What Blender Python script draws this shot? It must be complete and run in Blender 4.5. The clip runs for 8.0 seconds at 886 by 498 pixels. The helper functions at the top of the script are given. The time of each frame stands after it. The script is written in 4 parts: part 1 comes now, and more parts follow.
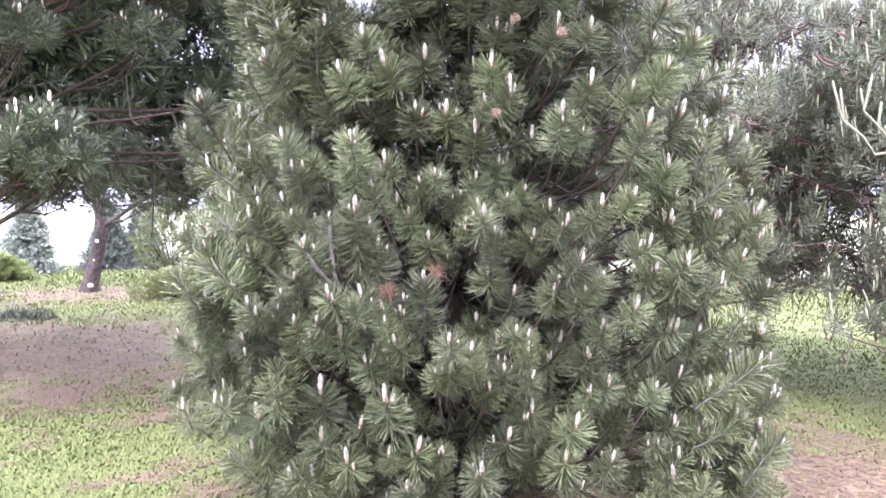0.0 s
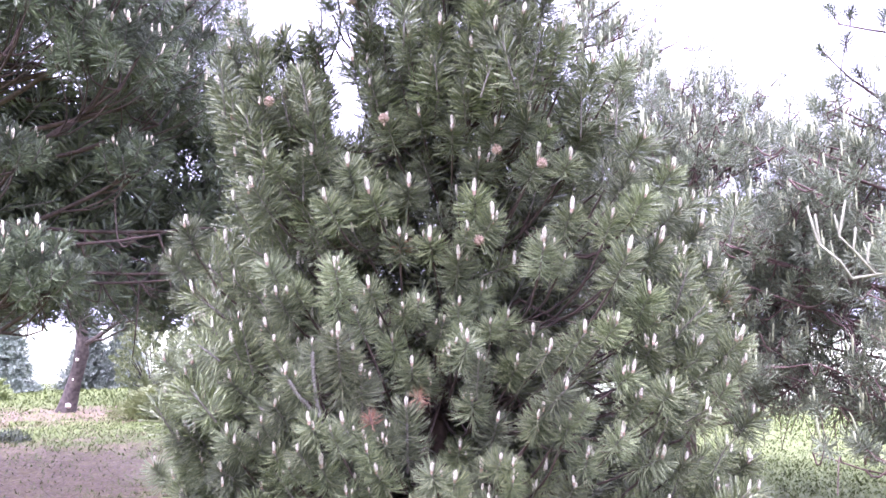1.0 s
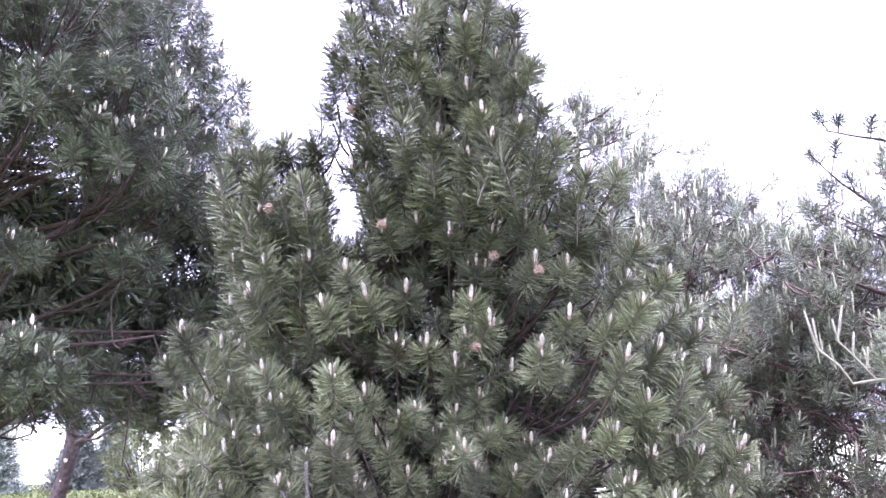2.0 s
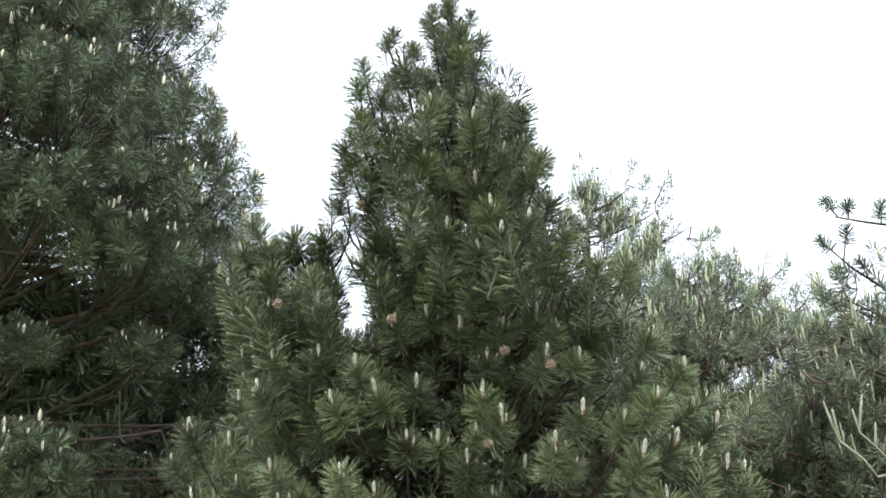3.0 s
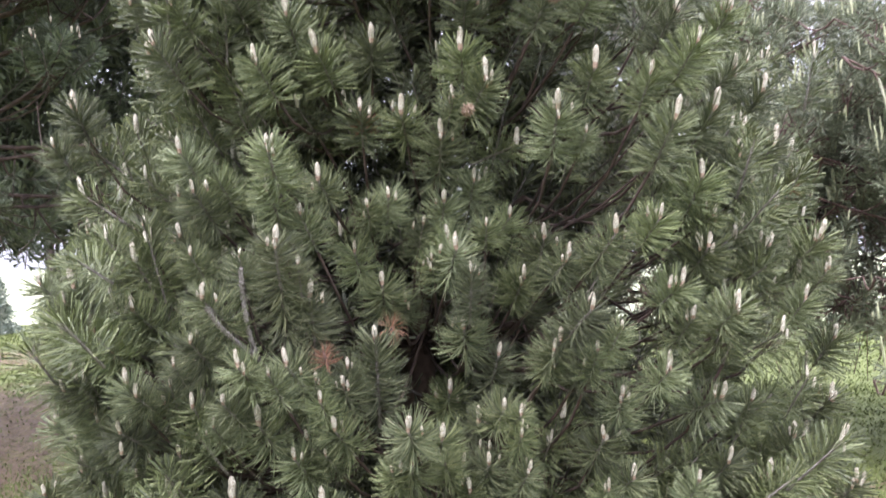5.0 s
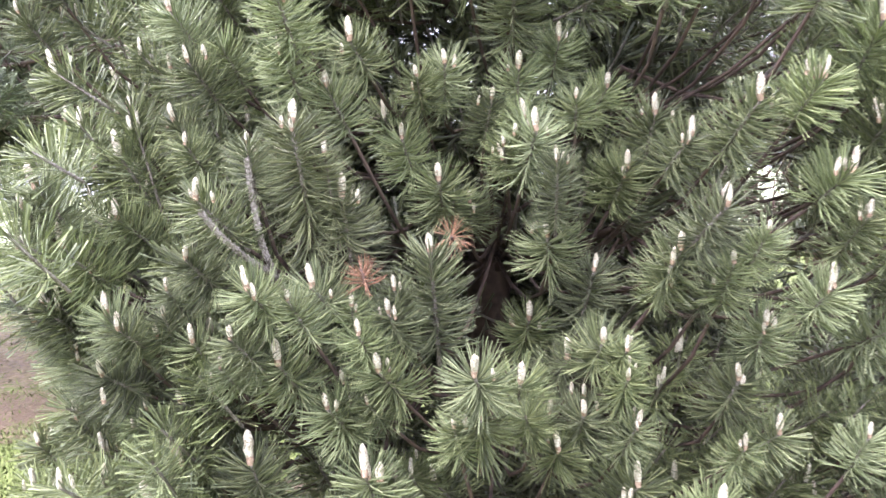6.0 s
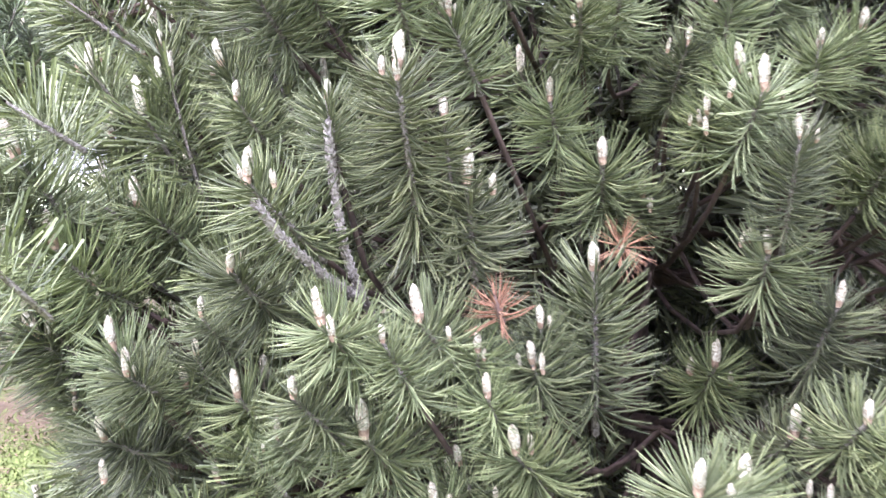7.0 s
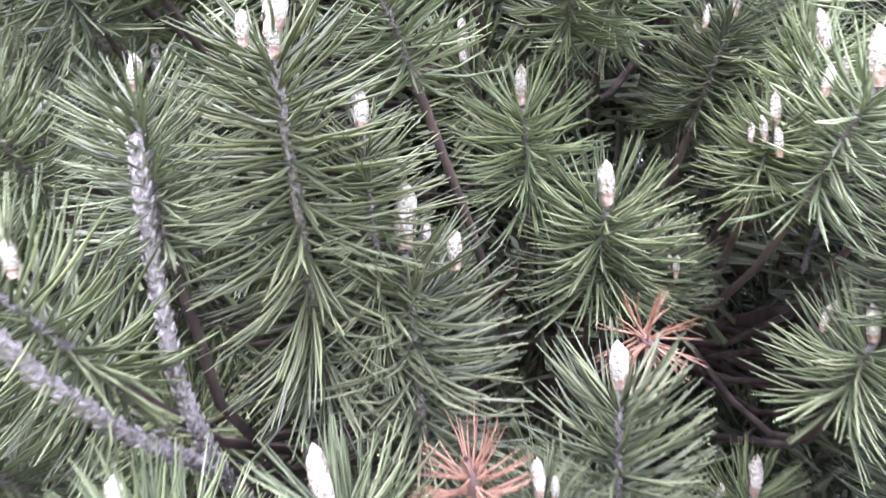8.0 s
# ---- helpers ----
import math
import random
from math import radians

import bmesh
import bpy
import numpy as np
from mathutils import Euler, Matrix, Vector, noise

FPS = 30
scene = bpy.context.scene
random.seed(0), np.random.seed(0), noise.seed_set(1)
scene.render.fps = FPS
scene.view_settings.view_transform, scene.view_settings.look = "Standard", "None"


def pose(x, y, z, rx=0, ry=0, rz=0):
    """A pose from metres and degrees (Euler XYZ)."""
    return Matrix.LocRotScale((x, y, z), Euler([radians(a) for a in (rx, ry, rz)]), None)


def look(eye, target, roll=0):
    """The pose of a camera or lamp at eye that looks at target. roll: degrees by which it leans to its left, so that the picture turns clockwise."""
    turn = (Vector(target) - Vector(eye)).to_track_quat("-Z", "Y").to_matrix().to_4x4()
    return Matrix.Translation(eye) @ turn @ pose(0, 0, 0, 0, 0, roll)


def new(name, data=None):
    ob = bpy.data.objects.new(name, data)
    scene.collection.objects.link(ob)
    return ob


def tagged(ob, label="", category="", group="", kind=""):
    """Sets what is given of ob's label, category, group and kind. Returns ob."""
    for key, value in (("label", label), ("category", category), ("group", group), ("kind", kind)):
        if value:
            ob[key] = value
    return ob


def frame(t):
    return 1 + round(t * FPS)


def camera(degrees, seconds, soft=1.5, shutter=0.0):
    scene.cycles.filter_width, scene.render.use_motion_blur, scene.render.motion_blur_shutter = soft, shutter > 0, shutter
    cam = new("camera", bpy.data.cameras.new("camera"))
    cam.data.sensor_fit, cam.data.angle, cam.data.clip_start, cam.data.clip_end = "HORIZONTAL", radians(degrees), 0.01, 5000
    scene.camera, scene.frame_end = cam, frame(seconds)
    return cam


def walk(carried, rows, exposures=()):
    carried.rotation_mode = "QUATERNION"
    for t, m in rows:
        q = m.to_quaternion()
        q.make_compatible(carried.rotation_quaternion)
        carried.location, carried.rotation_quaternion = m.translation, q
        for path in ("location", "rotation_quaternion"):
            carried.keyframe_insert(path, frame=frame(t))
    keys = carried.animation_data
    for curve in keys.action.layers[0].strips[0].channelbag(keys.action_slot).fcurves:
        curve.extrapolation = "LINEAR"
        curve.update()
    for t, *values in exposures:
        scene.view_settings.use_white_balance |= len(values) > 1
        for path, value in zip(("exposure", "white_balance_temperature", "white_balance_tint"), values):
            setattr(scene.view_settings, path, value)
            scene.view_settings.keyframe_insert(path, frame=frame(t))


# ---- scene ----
cam = camera(54.0, 8.0, 1.5, 0.2)
PATH = [
    (0, (0.231, 0.009, 1.564), (0.11, 2.003, 1.477), 0.2),
    (0.5, (0.234, -0.009, 1.583), (0.116, 1.987, 1.645), 0.2),
    (1, (0.242, -0.005, 1.606), (0.153, 1.985, 1.785), 0.2),
    (1.5, (0.243, -0.01, 1.633), (0.162, 1.965, 1.94), 0.3),
    (2.8, (0.238, -0.011, 1.684), (0.142, 1.914, 2.217), 0.2),
    (3, (0.247, -0.003, 1.693), (0.141, 1.906, 2.279), 0.0),
    (3.5, (0.175, 0.126, 1.68), (0.096, 1.997, 2.382), 0.2),
    (4, (0.107, 0.384, 1.663), (0.084, 2.314, 2.188), -1.0),
    (4.5, (0.168, 0.679, 1.587), (0.157, 2.666, 1.811), -2.3),
    (5, (0.255, 1.016, 1.513), (0.172, 3.014, 1.537), -1.3),
    (5.2, (0.245, 1.139, 1.482), (0.134, 3.134, 1.419), -1.2),
    (6.3, (0.197, 1.908, 1.426), (-0.149, 3.869, 1.241), -2.3),
    (6.5, (0.169, 2.034, 1.418), (-0.233, 3.982, 1.208), -1.9),
    (7, (-0.046, 2.367, 1.431), (-0.437, 4.32, 1.245), -0.8),
    (7.5, (-0.17, 2.645, 1.455), (-0.32, 4.621, 1.179), -1.2),
    (8, (-0.203, 2.949, 1.459), (-0.299, 4.941, 1.313), -1.6),
]
EXPOSURES = [(0, 2.53, 5700, 40), (0.5, 2.69, 5600, 44), (1.5, 2.4, 5400, 50), (2.8, 1.5, 5700, 30), (3, 1.2, 6100, 7), (3.5, 1.0, 6050, 12), (4, 0.75, 6050, 12), (4.5, 1.2, 6050, 14), (5, 1.87, 6050, 26), (5.2, 2.02, 6050, 26), (6.3, 2.83, 5950, 27), (7, 2.86, 5750, 29), (7.5, 3.0, 5600, 33), (8, 2.98, 5500, 34)]
walk(cam, [(t, look(eye, target, roll)) for t, eye, target, roll in PATH], EXPOSURES)

# ---- sky and sun: a bright overcast day ----
world = bpy.data.worlds.new("overcast_sky")
scene.world = world
world.use_nodes = True
wn = world.node_tree
sky = wn.nodes.new("ShaderNodeTexSky")
sky.sky_type = "NISHITA"
sky.sun_disc = False
sky.sun_elevation, sky.sun_rotation = radians(62), radians(208)
sky.dust_density, sky.air_density = 4.0, 1.0
grey = wn.nodes.new("ShaderNodeHueSaturation")
grey.inputs["Saturation"].default_value = 0.22
wn.links.new(sky.outputs[0], grey.inputs["Color"])
cloud = wn.nodes.new("ShaderNodeMixRGB")
cloud.inputs[0].default_value = 0.65
cloud.inputs[2].default_value = (6.5, 6.8, 7.4, 1)
wn.links.new(grey.outputs[0], cloud.inputs[1])
back = wn.nodes["Background"]
back.inputs["Strength"].default_value = 0.15
# an overcast dome: brighter overhead than along the horizon
dome, split = wn.nodes.new("ShaderNodeTexCoord"), wn.nodes.new("ShaderNodeSeparateXYZ")
wn.links.new(dome.outputs["Generated"], split.inputs[0])
rise = wn.nodes.new("ShaderNodeMapRange")
rise.inputs["From Min"].default_value, rise.inputs["From Max"].default_value = 0.0, 1.0
rise.inputs["To Min"].default_value, rise.inputs["To Max"].default_value = 0.6, 1.55
wn.links.new(split.outputs["Z"], rise.inputs["Value"])
shade = wn.nodes.new("ShaderNodeVectorMath")
shade.operation = "SCALE"
wn.links.new(cloud.outputs[0], shade.inputs[0])
wn.links.new(rise.outputs[0], shade.inputs["Scale"])
wn.links.new(shade.outputs[0], back.inputs["Color"])
sun = new("sun", bpy.data.lights.new("sun", "SUN"))
sun.data.energy, sun.data.angle, sun.data.color = 1.3, radians(40), (1.0, 0.97, 0.92)
sun.matrix_world = look((-2.2, -4.2, 9.0), (0, 0, 0))


# ---- materials ----
def mat(name, rough=0.6, spec=0.5):
    m = bpy.data.materials.new(name)
    m.use_nodes = True
    b = m.node_tree.nodes["Principled BSDF"]
    b.inputs["Roughness"].default_value = rough
    b.inputs["Specular IOR Level"].default_value = spec
    return m, m.node_tree, b


def ramp(nt, stops):
    r = nt.nodes.new("ShaderNodeValToRGB")
    while len(r.color_ramp.elements) < len(stops):
        r.color_ramp.elements.new(0.5)
    for e, (p, c) in zip(r.color_ramp.elements, stops):
        e.position, e.color = p, (*c, 1)
    return r


def noise_tex(nt, scale, detail=4, coord="Object"):
    tc = nt.nodes.new("ShaderNodeTexCoord")
    n = nt.nodes.new("ShaderNodeTexNoise")
    n.inputs["Scale"].default_value, n.inputs["Detail"].default_value = scale, detail
    nt.links.new(tc.outputs[coord], n.inputs["Vector"])
    return n


def math_node(nt, op, a, b):
    n = nt.nodes.new("ShaderNodeMath")
    n.operation = op
    for i, v in enumerate((a, b)):
        if isinstance(v, (int, float)):
            n.inputs[i].default_value = v
        else:
            nt.links.new(v, n.inputs[i])
    return n.outputs[0]


def leaf_mat(name, dark, mid, light, rough=0.42, spec=0.6, hue=0.05):
    """Needles and leaves: the shade varies from thing to thing and from blade to blade."""
    m, nt, b = mat(name, rough, spec)
    oi, geo = nt.nodes.new("ShaderNodeObjectInfo"), nt.nodes.new("ShaderNodeNewGeometry")
    v = math_node(nt, "MULTIPLY", oi.outputs["Random"], 0.45)
    v = math_node(nt, "ADD", v, math_node(nt, "MULTIPLY", geo.outputs["Random Per Island"], 0.55))
    r = ramp(nt, [(0.1, dark), (0.5, mid), (0.92, light)])
    nt.links.new(v, r.inputs[0])
    shift = nt.nodes.new("ShaderNodeHueSaturation")
    second = math_node(nt, "FRACT", math_node(nt, "MULTIPLY", oi.outputs["Random"], 7.31), 0)
    nt.links.new(math_node(nt, "ADD", math_node(nt, "MULTIPLY", oi.outputs["Random"], hue), 0.5 - hue * 0.58), shift.inputs["Hue"])
    nt.links.new(math_node(nt, "ADD", math_node(nt, "MULTIPLY", second, 0.2), 0.88), shift.inputs["Saturation"])
    nt.links.new(r.outputs[0], shift.inputs["Color"])
    nt.links.new(shift.outputs[0], b.inputs["Base Color"])
    return m


def bark_mat(name, dark, light, scale=30, rough=0.85, bump=0.5):
    m, nt, b = mat(name, rough, 0.3)
    n = noise_tex(nt, scale, 6)
    big = noise_tex(nt, scale * 0.12, 3)
    v = math_node(nt, "ADD", math_node(nt, "MULTIPLY", n.outputs[0], 0.6), math_node(nt, "MULTIPLY", big.outputs[0], 0.4))
    r = ramp(nt, [(0.38, dark), (0.62, light)])
    nt.links.new(v, r.inputs[0])
    nt.links.new(r.outputs[0], b.inputs["Base Color"])
    bp = nt.nodes.new("ShaderNodeBump")
    bp.inputs["Strength"].default_value, bp.inputs["Distance"].default_value = bump, 0.01
    nt.links.new(n.outputs[0], bp.inputs["Height"])
    nt.links.new(bp.outputs[0], b.inputs["Normal"])
    return m


NEEDLE = leaf_mat("pine_needle", (0.041, 0.052, 0.027), (0.118, 0.142, 0.066), (0.285, 0.315, 0.158), 0.42, 0.38, 0.03)
NEEDLE_OLIVE = leaf_mat("olive_pine_needle", (0.04, 0.048, 0.025), (0.1, 0.113, 0.057), (0.235, 0.25, 0.13), 0.42, 0.45, 0.02)
NEEDLE_OLD = leaf_mat("dark_pine_needle", (0.032, 0.046, 0.023), (0.074, 0.096, 0.048), (0.168, 0.198, 0.1), 0.45, 0.5, 0.03)
NEEDLE_BLUE = leaf_mat("grey_green_needle", (0.075, 0.096, 0.056), (0.16, 0.19, 0.114), (0.285, 0.315, 0.192), 0.5, 0.4, 0.03)
NEEDLE_DEAD = leaf_mat("dead_needle", (0.15, 0.065, 0.035), (0.26, 0.13, 0.072), (0.37, 0.21, 0.125), 0.6, 0.4, 0.0)
SPRUCE = leaf_mat("blue_spruce_needle", (0.06, 0.085, 0.06), (0.16, 0.2, 0.15), (0.36, 0.4, 0.31), 0.5)
JUNIPER = leaf_mat("yellow_green_juniper", (0.13, 0.17, 0.06), (0.25, 0.3, 0.12), (0.4, 0.45, 0.2), 0.55)
LEAF = leaf_mat("yellow_green_leaf", (0.09, 0.125, 0.045), (0.17, 0.215, 0.085), (0.32, 0.37, 0.175), 0.5)
GRASS = leaf_mat("grass_blade", (0.072, 0.092, 0.027), (0.11, 0.136, 0.04), (0.165, 0.188, 0.068), 0.65, 0.25)
LITTER = leaf_mat("fallen_needle", (0.12, 0.085, 0.05), (0.21, 0.15, 0.088), (0.37, 0.285, 0.175), 0.7, 0.3, 0.02)
SHRUB = leaf_mat("dark_shrub_leaf", (0.02, 0.035, 0.015), (0.035, 0.055, 0.02), (0.06, 0.085, 0.03), 0.5)
BARK = bark_mat("pine_bark", (0.032, 0.022, 0.018), (0.09, 0.062, 0.049))
BARK_RED = bark_mat("reddish_dry_bark", (0.075, 0.046, 0.04), (0.2, 0.135, 0.118), 40)
BARK_GREY = bark_mat("grey_brown_bark", (0.028, 0.022, 0.018), (0.095, 0.076, 0.063), 14, 0.9, 0.8)
TWIG = bark_mat("scaly_grey_twig", (0.085, 0.07, 0.058), (0.30, 0.275, 0.25), 220, 0.8, 0.8)
TWIG_PALE = bark_mat("pale_leaf_scar", (0.2, 0.18, 0.16), (0.40, 0.37, 0.34), 160, 0.8, 0.4)
CANDLE = bark_mat("white_resin_bud", (0.27, 0.23, 0.17), (0.63, 0.61, 0.49), 300, 0.65, 0.8)
CANDLE_BASE = bark_mat("brown_bud_scale", (0.22, 0.15, 0.105), (0.40, 0.30, 0.22), 200)
CANDLE_LONG = bark_mat("pale_green_candle", (0.3, 0.32, 0.18), (0.5, 0.52, 0.34), 120, 0.65, 0.3)
TWIG_GREEN = bark_mat("dull_green_twig", (0.17, 0.17, 0.11), (0.31, 0.31, 0.22), 120, 0.7, 0.3)
CANDLE_DULL = bark_mat("cream_bud", (0.48, 0.42, 0.3), (0.78, 0.72, 0.56), 120)
CONE = bark_mat("pine_cone_scale", (0.15, 0.1, 0.07), (0.38, 0.29, 0.215), 90)
SCAR = bark_mat("pale_cut_wood", (0.55, 0.48, 0.38), (0.80, 0.75, 0.66), 60)

# litter spreads round the trunks: (x, y, radius)
RINGS = [(-4.6, 9.3, 2.9), (0.25, 4.9, 1.5), (-7.3, 15.6, 2.3), (2.3, 4.8, 1.35), (-3.5, 7.1, 0.75), (-2.2, 6.6, 0.4)]


def ground_mat():
    m, nt, b = mat("lawn_and_litter", 0.95, 0.2)
    tc = nt.nodes.new("ShaderNodeTexCoord")
    warp = noise_tex(nt, 1.1, 5)
    fine = noise_tex(nt, 22, 6)
    mid = noise_tex(nt, 4.5, 5)
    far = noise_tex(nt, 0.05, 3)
    lawn = ramp(nt, [(0.34, (0.066, 0.086, 0.026)), (0.5, (0.103, 0.127, 0.04)), (0.66, (0.165, 0.187, 0.07))])
    v = math_node(nt, "ADD", math_node(nt, "MULTIPLY", fine.outputs[0], 0.65), math_node(nt, "MULTIPLY", mid.outputs[0], 0.35))
    nt.links.new(v, lawn.inputs[0])
    brown = ramp(nt, [(0.35, (0.075, 0.052, 0.035)), (0.5, (0.17, 0.126, 0.07)), (0.65, (0.31, 0.245, 0.145))])
    nt.links.new(v, brown.inputs[0])
    # distant ground: overexposed haze put into the colour as a raised, pale base
    glare_field = ramp(nt, [(0.35, (0.36, 0.40, 0.24)), (0.65, (0.46, 0.49, 0.33))])
    nt.links.new(far.outputs[0], glare_field.inputs[0])
    mask = None
    for x, y, r in RINGS:
        d = nt.nodes.new("ShaderNodeVectorMath")
        d.operation = "DISTANCE"
        d.inputs[1].default_value = (x, y, 0)
        nt.links.new(tc.outputs["Object"], d.inputs[0])
        q = math_node(nt, "DIVIDE", d.outputs["Value"], r)
        mask = q if mask is None else math_node(nt, "MINIMUM", mask, q)
    mask = math_node(nt, "ADD", mask, math_node(nt, "MULTIPLY", math_node(nt, "SUBTRACT", warp.outputs[0], 0.5), 1.3))
    mask = math_node(nt, "ADD", mask, math_node(nt, "MULTIPLY", math_node(nt, "SUBTRACT", mid.outputs[0], 0.5), 1.5))
    edge = ramp(nt, [(0.0, (0.95, 0.95, 0.95)), (0.55, (0.7, 0.7, 0.7)), (1.05, (0.04, 0.04, 0.04))])
    nt.links.new(mask, edge.inputs[0])
    mix = nt.nodes.new("ShaderNodeMixRGB")
    nt.links.new(edge.outputs[0], mix.inputs[0])
    nt.links.new(lawn.outputs[0], mix.inputs[1])
    nt.links.new(brown.outputs[0], mix.inputs[2])
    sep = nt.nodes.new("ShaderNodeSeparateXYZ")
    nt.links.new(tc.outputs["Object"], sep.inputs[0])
    # the painted glare takes over from the lawn colour between y 20.5 and 22.5
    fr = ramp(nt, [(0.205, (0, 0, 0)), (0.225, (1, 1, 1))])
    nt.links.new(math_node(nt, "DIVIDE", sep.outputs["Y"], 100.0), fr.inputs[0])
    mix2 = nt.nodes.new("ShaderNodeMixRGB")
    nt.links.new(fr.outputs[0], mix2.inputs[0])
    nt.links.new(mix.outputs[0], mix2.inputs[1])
    nt.links.new(glare_field.outputs[0], mix2.inputs[2])
    nt.links.new(mix2.outputs[0], b.inputs["Base Color"])
    bp = nt.nodes.new("ShaderNodeBump")
    bp.inputs["Strength"].default_value, bp.inputs["Distance"].default_value = 0.45, 0.02
    nt.links.new(v, bp.inputs["Height"])
    nt.links.new(bp.outputs[0], b.inputs["Normal"])
    return m


GROUND = ground_mat()


# ---- mesh tools: a soup is (vertices, triangles, material slots) ----
def mesh_of(name, soup, materials, smooth=True):
    v, f, k = soup
    me = bpy.data.meshes.new(name)
    me.vertices.add(len(v))
    me.vertices.foreach_set("co", np.ascontiguousarray(v, dtype=np.float32).ravel())
    me.loops.add(3 * len(f))
    me.loops.foreach_set("vertex_index", np.ascontiguousarray(f, dtype=np.int32).ravel())
    me.polygons.add(len(f))
    me.polygons.foreach_set("loop_start", np.arange(0, 3 * len(f), 3, dtype=np.int32))
    for m in materials:
        me.materials.append(m)
    me.polygons.foreach_set("material_index", np.ascontiguousarray(k, dtype=np.int32))
    me.polygons.foreach_set("use_smooth", np.full(len(f), smooth))
    me.update(calc_edges=True)
    return me


def join(soups):
    vs, fs, ks, n = [], [], [], 0
    for v, f, k in soups:
        vs.append(v)
        fs.append(f + n)
        ks.append(k)
        n += len(v)
    return np.concatenate(vs), np.concatenate(fs), np.concatenate(ks)


def moved(soup, m):
    a = np.array(m)
    return soup[0] @ a[:3, :3].T + a[:3, 3], soup[1], soup[2]


def part(name, me, parent, m=None, label=""):
    ob = new(name, me)
    ob.parent = parent
    if parent.type == "EMPTY":
        ob.matrix_parent_inverse = parent.matrix_basis.inverted()
    if m is not None:
        ob.matrix_basis = m
    return tagged(ob, label)


def unit(v):
    v = np.asarray(v, dtype=float)
    return v / (np.linalg.norm(v) + 1e-9)


def frame_to(tip, axis, spin):
    """A pose with its origin at tip and local z along axis."""
    q = Vector(axis).to_track_quat("Z", "Y").to_matrix().to_4x4()
    return Matrix.Translation(Vector(tip)) @ q @ Matrix.Rotation(spin, 4, "Z")


def tube(points, radii, sides=6, slot=0, wobble=0.0, rng=None):
    """A closed tapering tube along points."""
    p = np.asarray(points, dtype=float)
    n = len(p)
    t = np.gradient(p, axis=0)
    t /= np.linalg.norm(t, axis=1)[:, None] + 1e-9
    ref = np.array([0.31, 0.17, 0.93]) if abs(t[0][2]) < 0.8 else np.array([0.93, 0.31, 0.1])
    a = np.cross(t, ref)
    a /= np.linalg.norm(a, axis=1)[:, None] + 1e-9
    b = np.cross(t, a)
    ang = np.arange(sides) * 2 * np.pi / sides
    r = np.asarray(radii, dtype=float)[:, None, None]
    if wobble and rng is not None:
        r = r * (1 + wobble * (rng.random((n, sides, 1)) - 0.5))
    ring = p[:, None] + r * (a[:, None] * np.cos(ang)[None, :, None] + b[:, None] * np.sin(ang)[None, :, None])
    v = np.concatenate([ring.reshape(-1, 3), p[-1:] + t[-1:] * radii[-1]])
    f = []
    for i in range(n - 1):
        for j in range(sides):
            c, d = i * sides + j, i * sides + (j + 1) % sides
            f += [(c, d, d + sides), (c, d + sides, c + sides)]
    for j in range(sides):
        f.append(((n - 1) * sides + j, (n - 1) * sides + (j + 1) % sides, n * sides))
    return v, np.array(f), np.full(len(f), slot)


def curve_points(a, b, sag, n=6):
    """A gentle arc from a to b that hangs by sag in its middle."""
    s = np.linspace(0, 1, n)[:, None]
    p = np.asarray(a) * (1 - s) + np.asarray(b) * s
    p[:, 2] -= sag * 4 * (s * (1 - s))[:, 0]
    return p


def bowed(a, b, axis, n=5):
    """A twig from a that bends over to arrive at b along axis."""
    a, b = np.asarray(a, dtype=float), np.asarray(b, dtype=float)
    c = b - np.asarray(axis) * 0.55 * np.linalg.norm(b - a)
    s = np.linspace(0, 1, n)[:, None]
    return a * (1 - s) ** 2 + c * 2 * s * (1 - s) + b * s ** 2


